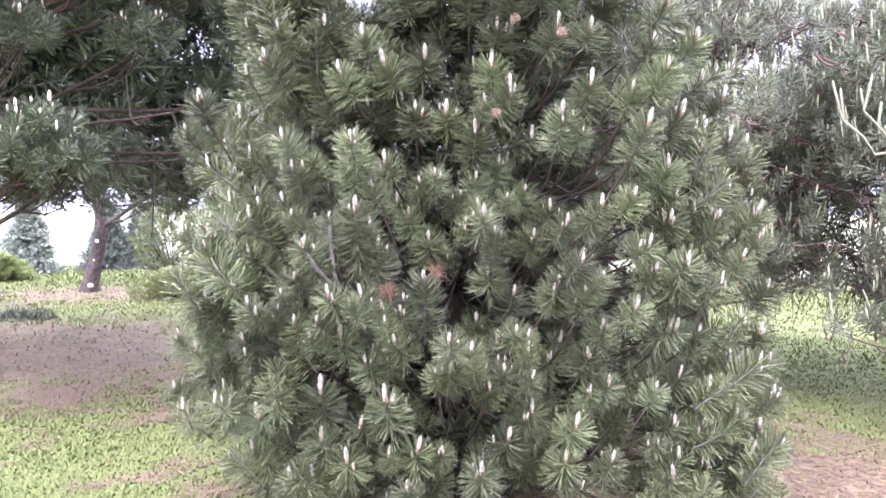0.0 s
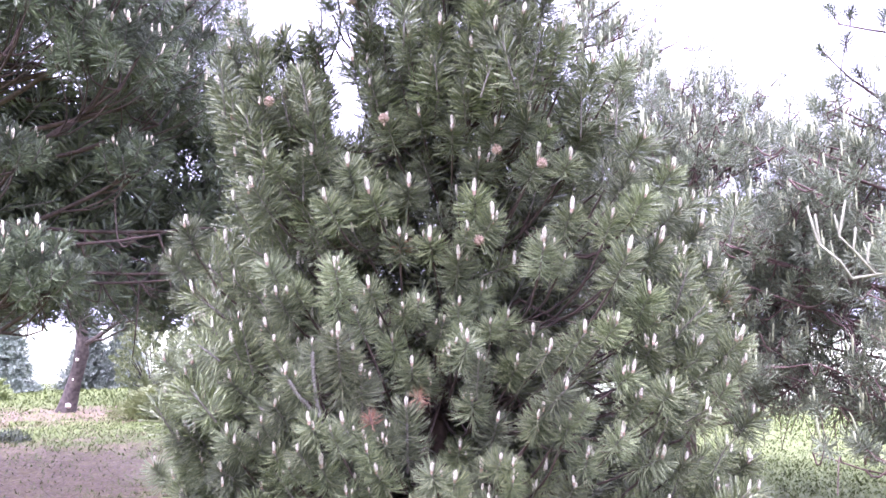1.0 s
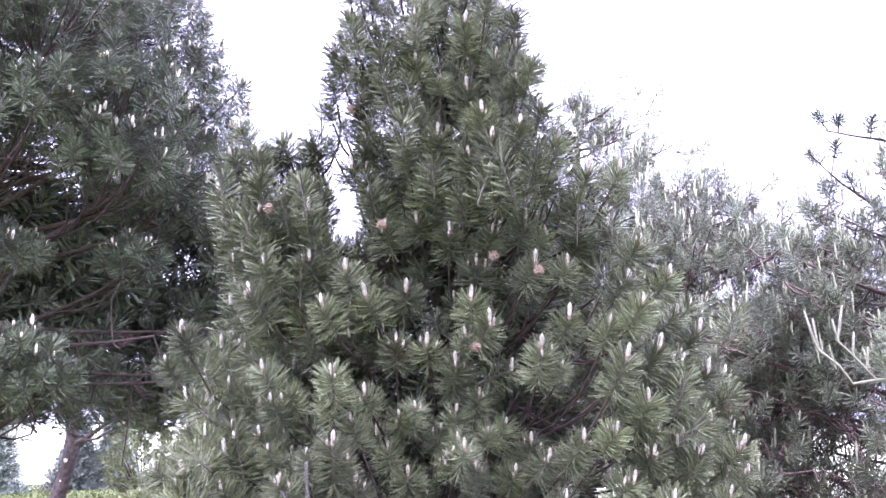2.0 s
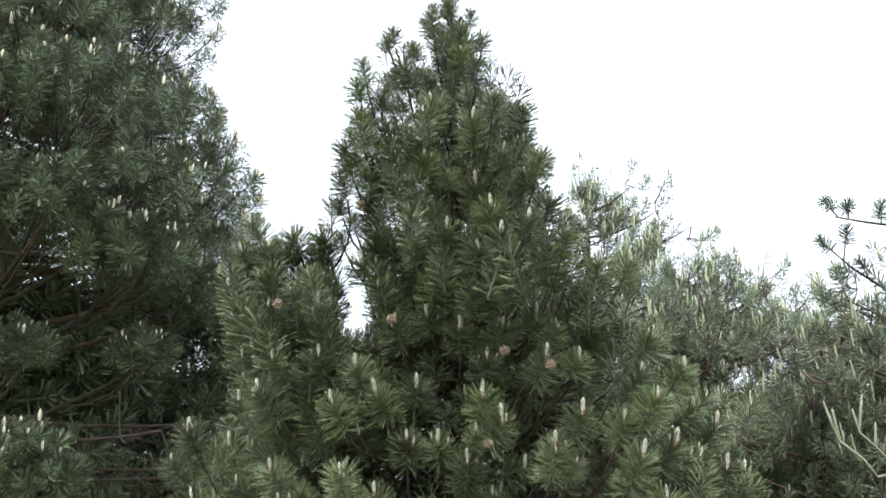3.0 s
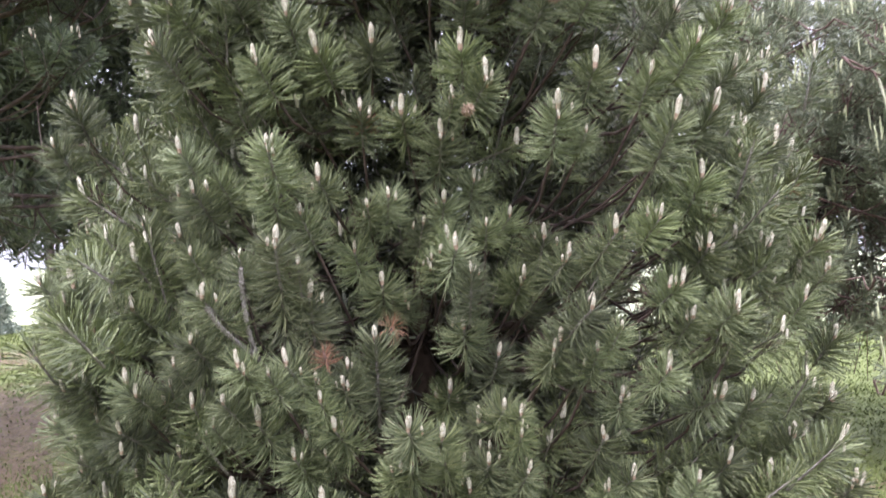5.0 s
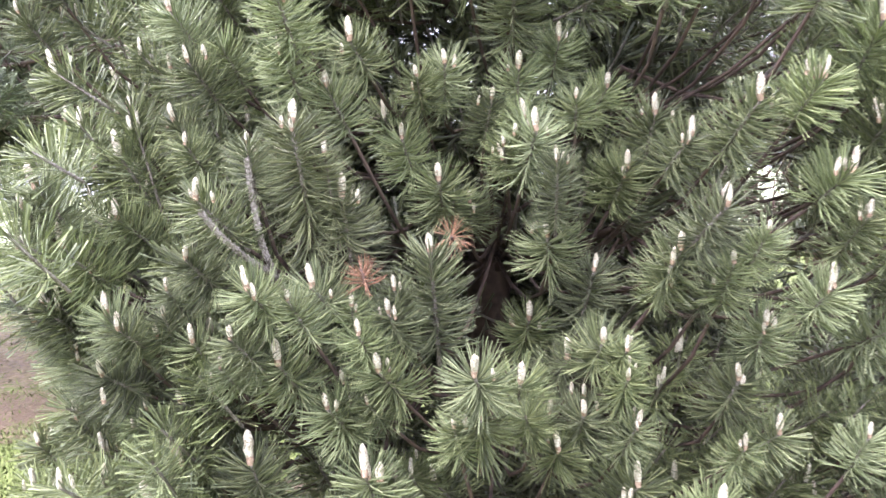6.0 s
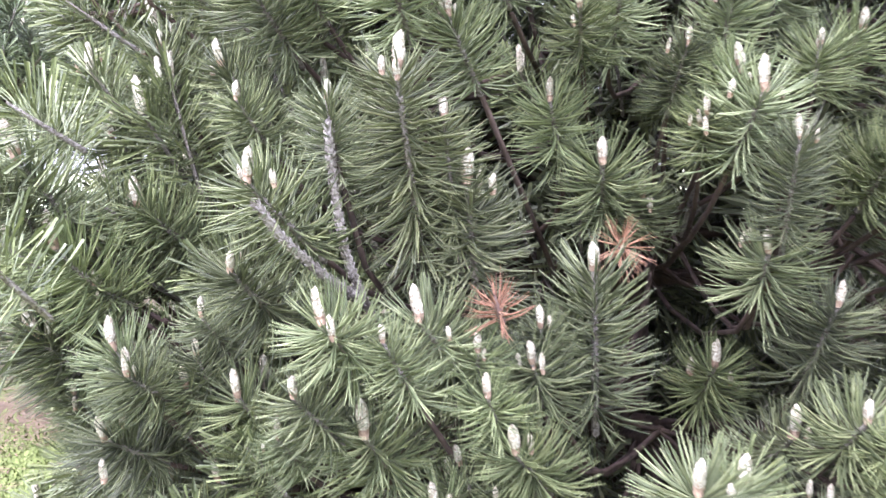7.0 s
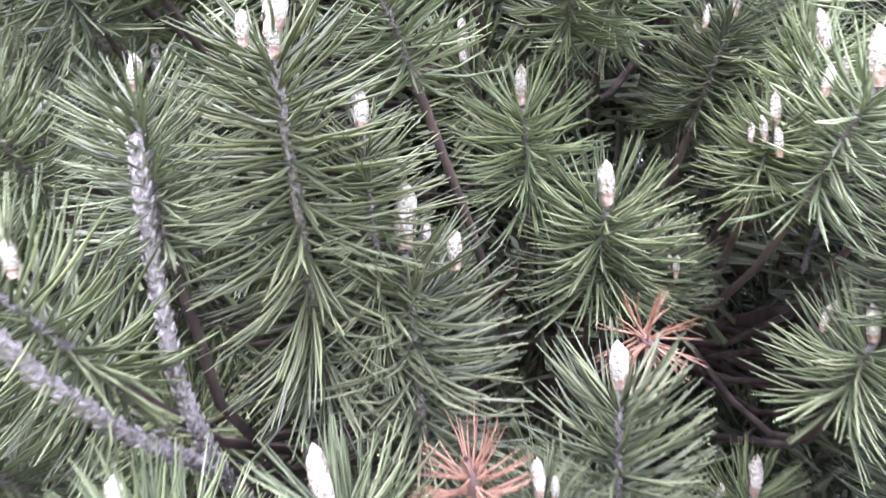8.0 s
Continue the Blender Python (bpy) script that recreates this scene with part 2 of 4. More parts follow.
def needles(rng, n, length, stem, width, sides=3, spread=(36, 98), slot=0, curl=0.12):
    """n needles in pairs along a stem that runs from z=0 (its tip) down to z=-stem: the upper ones stand steeply, the lower ones spread. sides 6: a bent three-sided needle, 3: a straight one, 1: a plain blade."""
    bunch = 2 if n > 60 else 1
    n = n // bunch * bunch
    k = n // bunch
    s = np.repeat(np.clip((np.arange(k) + rng.random(k)) / k, 0, 1) ** 1.05, bunch)
    az = np.repeat(np.arange(k) * 2.39996 + rng.normal(0, 0.3, k), bunch) + rng.normal(0, 0.07, n)
    ang = np.radians(spread[0] + (spread[1] - spread[0]) * s ** 0.75 + np.repeat(rng.normal(0, 7, k), bunch) + rng.normal(0, 3, n))
    ln = length * np.repeat(0.88 + 0.18 * rng.random(k), bunch) * (np.interp(s, [0, 0.3, 1], [0.76, 1.0, 0.95]) + rng.normal(0, 0.03, n))
    out = np.stack([np.cos(az), np.sin(az), np.zeros(n)], 1)
    up = np.array([0, 0, 1.0])
    d = out * np.sin(ang)[:, None] + up * np.cos(ang)[:, None]
    root = out * 0.004 + up * (-0.006 - s * stem)[:, None]
    bend = (up * 0.8 - d * 0.2 + rng.normal(0, 0.35, (n, 3))) * curl
    mid = root + d * (ln * 0.55)[:, None]
    tip = root + (d + bend) * ln[:, None]
    side = np.cross(d, rng.normal(0, 1, (n, 3)))
    side /= np.linalg.norm(side, axis=1)[:, None]
    oth = np.cross(d, side)
    tri = [side, -0.5 * side + 0.87 * oth, -0.5 * side - 0.87 * oth]
    w = width / 2
    if sides == 6:
        v = np.stack([root + t * w for t in tri] + [mid + t * w for t in tri] + [tip + t * w * 0.35 for t in tri], 1)
        base = np.array([(0, 1, 4), (0, 4, 3), (1, 2, 5), (1, 5, 4), (2, 0, 3), (2, 3, 5), (3, 4, 7), (3, 7, 6), (4, 5, 8), (4, 8, 7), (5, 3, 6), (5, 6, 8)])
    elif sides == 3:
        v = np.stack([root + t * w * 0.8 for t in tri] + [tip + t * w * 0.8 for t in tri], 1)
        base = np.array([(0, 1, 4), (0, 4, 3), (1, 2, 5), (1, 5, 4), (2, 0, 3), (2, 3, 5)])
    else:
        v = np.stack([root, tip - side * w * 0.75, tip + side * w * 0.75], 1)
        base = np.array([(0, 1, 2)])
    k = v.shape[1]
    f = (base[None] + (np.arange(n) * k)[:, None, None]).reshape(-1, 3)
    return v.reshape(-1, 3), f, np.full(len(f), slot)


def candle_soup(rng, length, width, slots=(0, 1), rough=0.18):
    """An upright bud: brown scaly foot, pale swollen body, blunt tip."""
    h = np.array([0, 0.12, 0.25, 0.42, 0.62, 0.8, 0.93, 1.0]) * length
    r = np.array([0.34, 0.42, 0.40, 0.5, 0.52, 0.46, 0.3, 0.12]) * width
    p = np.stack([rng.normal(0, width * 0.05, 8), rng.normal(0, width * 0.05, 8), h], 1)
    v, f, k = tube(p, r, 7, slots[0], rough, rng)
    k[: 2 * 7 * 2] = slots[1]
    return v, f, k


def scaly_bud(rng, length, width):
    """A bud with rows of small lifted scales round its body."""
    out = [candle_soup(rng, length, width, (0, 1), 0.12)]
    for i in range(6):
        z = length * (0.2 + 0.115 * i)
        r = width * (0.42, 0.46, 0.48, 0.46, 0.42, 0.34)[i]
        for j in range(7):
            a = (j + 0.5 * (i % 2)) * math.tau / 7 + rng.normal(0, 0.1)
            c, q = math.cos(a), math.sin(a)
            t = width * 0.13
            root = np.array([c * r * 0.9, q * r * 0.9, z])
            v = np.array([root + (-q * t, c * t, 0), root + (q * t, -c * t, 0), root + (c * t * 0.9, q * t * 0.9, t * 0.6), root + (c * t * 0.7, q * t * 0.7, length * 0.11)])
            out.append((v, np.array([(0, 2, 3), (2, 1, 3), (0, 1, 2)]), np.full(3, 1 if i < 1 or rng.random() < 0.18 else 0)))
    return join(out)


def bud_lod(rng, length, width):
    return tube([(0, 0, 0), (0, 0, length * 0.3), (0, 0, length * 0.85)], [width * 0.4, width * 0.5, width * 0.36], 4, 0)


def cone_soup(rng, r=0.026):
    """A small open cone: rings of overlapping scales round a core."""
    out = [tube([(0, 0, -r), (0, 0, 0), (0, 0, r * 0.9)], [r * 0.5, r * 0.8, r * 0.3], 7, 0)]
    for i in range(5):
        z = -r * 0.8 + i * r * 0.42
        q = r * (0.75, 1.0, 1.0, 0.8, 0.45)[i]
        for j in range(8):
            a = (j + 0.5 * (i % 2)) * math.tau / 8
            c, s = math.cos(a), math.sin(a)
            root, tip = np.array([c * q * 0.5, s * q * 0.5, z]), np.array([c * q * 1.15, s * q * 1.15, z + r * 0.35])
            out.append(tube([root, (root + tip) / 2, tip], [r * 0.1, r * 0.2, r * 0.1], 4, 0))
    return join(out)


def shoot_soup(rng, n, length, stem, width, sides=3, spread=(36, 98), stem_r=0.005, curl=0.12):
    if sides == 6:
        bare = tube([(0, 0, 0.004), (0, 0, -stem * 0.5), (0, 0, -stem * 1.15)], [stem_r * 0.7, stem_r, stem_r * 1.15], 6, 1)
    else:
        bare = tube([(0, 0, 0.004), (0, 0, -stem * 1.1)], [stem_r * 0.7, stem_r], 3, 1)
    return join([needles(rng, n, length, stem, width, sides, spread, 0, curl), bare])


def scaly_stem(rng, line, r0, r1):
    """A stem with a spiral of small raised leaf scars."""
    p = np.asarray(line, dtype=float)
    s = np.linspace(0, len(p) - 1, 14)
    pts = np.stack([np.interp(s, range(len(p)), p[:, i]) for i in range(3)], 1)
    soups = [tube(pts, np.linspace(r0, r1, 14), 9, 0, 0.12, rng)]
    size = np.linalg.norm(np.diff(pts, axis=0), axis=1).sum()
    for i in range(int(size / 0.0021)):
        u = (i + 0.5) / int(size / 0.0021) * 13
        c = np.array([np.interp(u, range(14), pts[:, k]) for k in range(3)])
        t = unit(pts[min(13, int(u) + 1)] - pts[int(min(u, 12))])
        o = unit(np.cross(t, (math.sin(i * 2.4), math.cos(i * 2.4), 0.2)))
        r = r0 + (r1 - r0) * u / 13
        soups.append(tube([c + o * r * 0.8 - t * 0.003, c + o * (r + 0.0011) + t * 0.001, c + o * (r + 0.0016) + t * 0.0036], [0.0016, 0.0017, 0.0007], 4, i % 2))
    return join(soups)


def upright(m, rng, lean=0.09):
    """The turn of a bud that stands up straight although its shoot leans, in the shoot's own axes."""
    a = m.to_3x3() @ Vector((0, 0, 1))
    d = (Vector((0, 0, 1)) * 0.85 + a * 0.22 + Vector(rng.normal(0, lean, 3))).normalized()
    return m.to_3x3().inverted() @ d


def plant_shoots(tree, spots, kinds, buds, rng, limit, lod, near, names=("shoot", "bud"), bud_chance=0.85, bud_max=2, far_bud=(0.05, 0.014)):
    """spots: (tip, axis). The ones nearest to the plan point near become parts, the rest is joined into one mesh."""
    order = sorted(range(len(spots)), key=lambda i: (spots[i][0][0] - near[0]) ** 2 + (spots[i][0][1] - near[1]) ** 2)
    kind_mesh = [mesh_of("shoot", s, mats) for s, mats in kinds]
    bud_mesh = [mesh_of("bud", s, mats) for s, mats in buds]
    rest, rest_buds = [], []
    for rank, i in enumerate(order):
        tip, axis = spots[i][:2]
        scale = spots[i][2] if len(spots[i]) > 2 else 1.0
        m = frame_to(tip, axis, rng.random() * 6.28) @ Matrix.Scale(scale * (0.88 + 0.24 * rng.random()), 4)
        count = 0
        if rng.random() < bud_chance:
            count = 1 + int(rng.random() < 0.6) * int(rng.integers(1, bud_max + 1))
        turns = []
        for c in range(count):
            d = upright(m, rng)
            off = Vector((0, 0, 0.004)) if c == 0 else Vector((*rng.normal(0, 0.024, 2), -0.012 * rng.random()))
            turns.append(frame_to(off, d, rng.random() * 6) @ Matrix.Scale((1.12 if c == 0 else 0.72) * (0.85 + 0.3 * rng.random()), 4))
        if rank < limit:
            me = kind_mesh[spots[i][3] if len(spots[i]) > 3 else int(rng.integers(len(kind_mesh)))]
            ob = part(names[0], me, tree, m)
            for t in turns:
                part(names[1], bud_mesh[int(rng.integers(len(bud_mesh)))], ob, t)
        else:
            rest.append(moved(lod[int(rng.integers(len(lod)))], m))
            for t in turns:
                rest_buds.append(moved(bud_lod(rng, *far_bud), m @ t))
    if rest:
        # slots 2 and 3 hold the bud materials
        soup = join(rest + [(v, f, k + 2) for v, f, k in rest_buds])
        tagged(part("foliage", mesh_of("foliage", soup, kinds[0][1] + buds[0][1]), tree), kind="stuff")


def empty(name, x, y, z=0.0):
    ob = new(name)
    ob.location = (x, y, z)
    ob.empty_display_size = 0.2
    return ob


# tips of the front pine's shoots, tier by tier, in metres
SKIRT = [(-0.92, 3.69, 0.48), (-0.81, 3.67, 0.52), (-0.64, 3.66, 0.4), (-0.51, 3.65, 0.58), (-0.4, 3.66, 0.48), (-0.22, 3.67, 0.51), (-0.14, 3.68, 0.36), (-0.1, 3.68, 0.53), (0.01, 3.69, 0.52), (0.17, 3.71, 0.43), (0.29, 3.72, 0.58), (0.54, 3.75, 0.48), (0.74, 3.77, 0.48), (0.94, 3.8, 0.55), (1.01, 3.8, 0.4), (1.14, 3.84, 0.61), (1.16, 3.83, 0.44), (1.31, 3.85, 0.39), (1.36, 3.87, 0.51), (1.4, 3.89, 0.61), (1.49, 3.89, 0.53)]
LOW = [(-1.27, 3.99, 0.72), (-1.18, 4.04, 0.9), (-1.09, 3.89, 0.82), (-0.92, 3.71, 0.71), (-0.78, 3.66, 0.67), (-0.7, 3.64, 0.81), (-0.5, 3.61, 0.79), (-0.34, 3.66, 0.64), (-0.23, 3.61, 0.76), (0.19, 3.69, 0.88), (0.21, 3.68, 0.8), (0.27, 3.69, 0.88), (0.39, 3.72, 0.7), (0.39, 3.68, 0.86), (0.58, 3.75, 0.63), (0.64, 3.75, 0.78), (0.72, 3.77, 0.81), (0.93, 3.8, 0.79), (1.01, 3.82, 0.63), (1.03, 3.83, 0.84), (1.17, 3.87, 0.78), (1.29, 3.88, 0.66), (1.46, 3.98, 0.89), (1.47, 3.93, 0.75)]
LOWER = [(-1.33, 4.19, 0.93), (-1.11, 3.92, 1), (-0.95, 3.77, 0.95), (-0.81, 3.54, 1.02), (-0.77, 3.66, 0.91), (-0.66, 3.61, 0.94), (-0.54, 3.56, 1.03), (-0.41, 3.58, 1.03), (-0.31, 3.61, 0.92), (-0.22, 3.62, 0.93), (-0.19, 3.63, 1), (-0.01, 3.52, 0.9), (0.05, 3.4, 1.04), (0.05, 3.49, 0.93), (0.13, 3.63, 0.97), (0.14, 4.08, 1.04), (0.24, 3.84, 0.98), (0.32, 3.73, 1.04), (0.37, 3.66, 0.97), (0.37, 3.68, 1.03), (0.63, 3.76, 0.94), (1.01, 3.81, 1.05), (1.12, 3.86, 1.03), (1.27, 3.92, 0.9), (1.44, 4.04, 1.01)]
WAIST = [(-0.93, 3.64, 1.06), (-0.79, 3.54, 1.16), (-0.75, 3.51, 1.13), (-0.69, 3.57, 1.1), (-0.67, 3.57, 1.15), (-0.6, 3.56, 1.09), (-0.5, 3.53, 1.1), (-0.37, 3.55, 1.18), (-0.25, 3.64, 1.15), (-0.23, 3.61, 1.09), (-0.17, 3.67, 1.13), (-0.16, 3.7, 1.18), (0.31, 3.88, 1.19), (0.48, 3.77, 1.18), (0.57, 3.72, 1.17), (0.69, 3.75, 1.07), (0.84, 3.76, 1.15), (1.49, 4.13, 1.2)]
MIDDLE = [(-1.02, 3.62, 1.31), (-0.99, 3.62, 1.17), (-1.07, 3.72, 1.12), (-0.9, 3.57, 1.31), (-1.12, 3.74, 1.3), (-0.86, 3.61, 1.25), (-0.66, 3.57, 1.21), (-0.6, 3.55, 1.28), (-0.45, 3.52, 1.21), (-0.33, 3.61, 1.2), (-0.08, 3.76, 1.26), (0.2, 3.87, 1.28), (0.5, 3.73, 1.25), (0.59, 3.66, 1.35), (0.61, 3.69, 1.22), (0.68, 3.67, 1.29), (0.91, 3.74, 1.31), (1.03, 3.69, 1.34), (1.11, 3.76, 1.31), (1.33, 3.95, 1.35)]
MIDDLE_UPPER = [(-1.1, 3.65, 1.46), (-0.96, 3.52, 1.41), (-0.95, 3.56, 1.45), (-0.93, 3.79, 1.49), (-0.83, 3.7, 1.37), (-0.64, 3.68, 1.54), (-0.55, 3.51, 1.41), (-0.46, 3.59, 1.53), (-0.26, 3.76, 1.37), (-0.16, 3.9, 1.54), (-0.07, 3.9, 1.43), (0, 3.97, 1.37), (0.1, 3.87, 1.51), (0.18, 3.82, 1.54), (0.23, 3.79, 1.47), (0.4, 3.91, 1.44), (0.54, 3.81, 1.51), (0.88, 3.76, 1.41), (0.98, 3.8, 1.53), (1.21, 3.93, 1.53), (1.42, 3.98, 1.45)]
SHOULDER = [(-1.06, 3.9, 1.62), (-0.82, 3.77, 1.64), (-0.69, 3.74, 1.6), (-0.65, 3.75, 1.74), (-0.39, 3.65, 1.75), (-0.36, 3.61, 1.57), (-0.3, 3.71, 1.66), (-0.3, 3.66, 1.5), (-0.27, 3.68, 1.4), (-0.25, 3.76, 1.77), (-0.04, 3.88, 1.72), (0.07, 3.92, 1.63), (0.14, 3.91, 1.7), (0.15, 3.88, 1.59), (0.28, 3.91, 1.62), (0.36, 3.98, 1.65), (0.47, 3.91, 1.57), (0.68, 3.74, 1.58), (0.81, 3.72, 1.62), (0.97, 3.82, 1.75), (1, 3.82, 1.63), (1.15, 4.05, 1.84), (1.22, 4.12, 1.76), (1.32, 4.18, 1.66), (1.42, 4.04, 1.55), (1.46, 4.42, 1.8)]
SHOULDER_UPPER = [(-1.18, 3.91, 1.92), (-1.13, 3.95, 2.06), (-0.7, 3.78, 1.87), (-0.45, 3.77, 2.16), (-0.37, 3.58, 1.86), (-0.26, 3.85, 2.2), (-0.13, 3.89, 2.01), (0.01, 3.87, 1.99), (0.14, 3.85, 1.91), (0.18, 3.84, 2.03), (0.21, 3.84, 2.19), (0.29, 3.81, 2.08), (0.51, 3.74, 1.97), (0.6, 3.77, 1.9), (0.63, 3.76, 2.1), (0.81, 3.77, 2.08), (0.86, 3.69, 1.92), (0.94, 3.72, 2.16), (1.04, 3.93, 1.98), (1.19, 4.21, 2.17), (1.3, 4.23, 2.09), (1.32, 4.18, 1.9)]
UPPER = [(-0.83, 3.85, 2.41), (-0.76, 3.73, 2.21), (-0.71, 3.75, 2.34), (-0.52, 3.81, 2.37), (-0.36, 3.84, 2.32), (-0.19, 3.89, 2.54), (-0.09, 3.91, 2.24), (0.11, 3.84, 2.5), (0.23, 3.87, 2.36), (0.3, 3.83, 2.5), (0.45, 3.8, 2.54), (0.49, 3.79, 2.34), (0.54, 3.81, 2.49), (0.63, 3.8, 2.34), (0.73, 3.95, 2.52), (0.9, 3.82, 2.29), (0.97, 3.88, 2.45), (1.12, 3.99, 2.33), (1.33, 4.5, 2.26)]
NECK = [(-0.99, 3.94, 2.71), (-0.97, 4.09, 2.6), (-0.91, 3.84, 2.87), (-0.79, 3.81, 2.75), (-0.75, 3.78, 2.59), (-0.59, 3.85, 2.76), (-0.53, 3.81, 2.6), (-0.35, 3.88, 2.82), (-0.25, 3.94, 2.73), (-0.04, 3.87, 2.56), (0.01, 3.81, 2.75), (0.18, 3.82, 2.65), (0.19, 3.71, 2.84), (0.21, 3.77, 2.73), (0.3, 3.6, 2.86), (0.35, 3.7, 2.71), (0.55, 3.79, 2.74), (0.59, 3.64, 2.87), (0.65, 3.9, 2.66), (0.74, 3.82, 2.78), (0.84, 4.01, 2.56), (0.88, 3.81, 2.78)]
SPIRE = [(-0.88, 3.86, 3.01), (-0.78, 3.94, 2.93), (-0.7, 3.95, 2.98), (-0.57, 3.92, 2.95), (-0.47, 3.88, 3.13), (-0.46, 3.89, 2.96), (-0.34, 3.91, 3.13), (-0.31, 3.83, 3.24), (-0.29, 3.89, 2.96), (-0.2, 3.82, 3.18), (-0.09, 3.82, 2.91), (-0.09, 3.77, 3.11), (-0.04, 3.7, 3.27), (0.06, 3.75, 2.94), (0.06, 3.72, 3.19), (0.19, 3.72, 3.14), (0.26, 3.66, 3.01), (0.32, 3.68, 3.28), (0.41, 3.63, 3.15), (0.42, 3.55, 2.91), (0.48, 3.63, 3.24), (0.52, 3.58, 3)]
LEADER = [(-0.55, 3.92, 2.97), (-0.53, 3.94, 2.9), (-0.54, 3.95, 2.76), (-0.61, 3.98, 2.9), (-0.72, 3.96, 2.9), (-0.56, 4.0, 2.78), (-0.66, 3.9, 2.66), (-0.85, 3.9, 2.66), (-0.46, 3.87, 3.25), (-0.4, 3.88, 3.04), (-0.3, 3.87, 2.9), (-0.27, 3.87, 2.7)]
CROWN = [(-0.03, 3.9, 4.15), (0.12, 3.95, 4.1), (-0.11, 3.9, 3.95), (0.12, 3.92, 3.95), (-0.05, 3.9, 3.8), (0.02, 3.9, 3.66), (-0.22, 3.9, 3.8), (0.17, 3.9, 3.7), (-0.33, 3.9, 3.58), (0.27, 3.9, 3.5), (0.41, 3.9, 3.6), (0.35, 3.9, 3.62), (0.5, 3.9, 3.34), (0.44, 3.9, 3.46), (-0.43, 3.9, 3.5), (0.05, 3.95, 4.25)]
TOP = [(-0.43, 3.74, 3.35), (-0.36, 3.65, 3.63), (-0.35, 3.66, 3.48), (-0.34, 3.68, 3.76), (-0.32, 3.7, 3.39), (-0.25, 3.84, 3.98), (-0.25, 3.66, 3.57), (-0.23, 3.91, 4.06), (-0.22, 3.67, 3.43), (-0.15, 3.76, 3.77), (-0.13, 3.93, 3.99), (-0.09, 3.67, 3.39), (-0.07, 4.1, 4.23), (-0.04, 4.11, 4.33), (-0.01, 3.64, 3.52), (0.06, 4.11, 4.39), (0.17, 4.12, 4.29), (0.18, 3.65, 3.44), (0.2, 3.75, 3.79), (0.23, 3.96, 4.04), (0.28, 3.63, 3.54), (0.42, 3.64, 3.47)]


# ---- ground: one sheet to the horizon ----
def build_ground():
    xs = np.concatenate([np.linspace(-1500, -40, 8), np.linspace(-30, 30, 61), np.linspace(40, 1500, 8)])
    ys = np.concatenate([np.linspace(-1500, -25, 8), np.linspace(-15, 45, 61), np.linspace(60, 2500, 10)])
    X, Y = np.meshgrid(xs, ys, indexing="ij")
    Z = 0.05 * np.sin(X * 0.45 + 0.8) * np.sin(Y * 0.37) + 0.03 * np.sin(X * 1.3) * np.cos(Y * 0.9)
    Z = np.where((abs(X) < 31) & (Y < 46) & (Y > -16), Z, 0)
    Z = Z - np.clip(Y - 45, 0, 200) * 0.012
    v = np.stack([X, Y, Z], -1).reshape(-1, 3)
    n = len(ys)
    f = []
    for i in range(len(xs) - 1):
        for j in range(n - 1):
            a = i * n + j
            f += [(a, a + n, a + n + 1), (a, a + n + 1, a + 1)]
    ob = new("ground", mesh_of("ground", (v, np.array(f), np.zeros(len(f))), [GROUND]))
    tagged(ob, "mown green lawn with brown needle litter under the trees", "ground", kind="structure")


def ground_z(x, y):
    return 0.05 * math.sin(x * 0.45 + 0.8) * math.sin(y * 0.37) + 0.03 * math.sin(x * 1.3) * math.cos(y * 0.9)


build_ground()


def in_litter(x, y):
    q = min(math.hypot(x - a, y - b) / r for a, b, r in RINGS)
    return q + 0.5 * noise.noise(Vector((x * 0.9, y * 0.9, 3))) + 0.7 * noise.noise(Vector((x * 2.6, y * 2.6, 8))) + 0.4 * noise.noise(Vector((x * 6, y * 6, 5)))


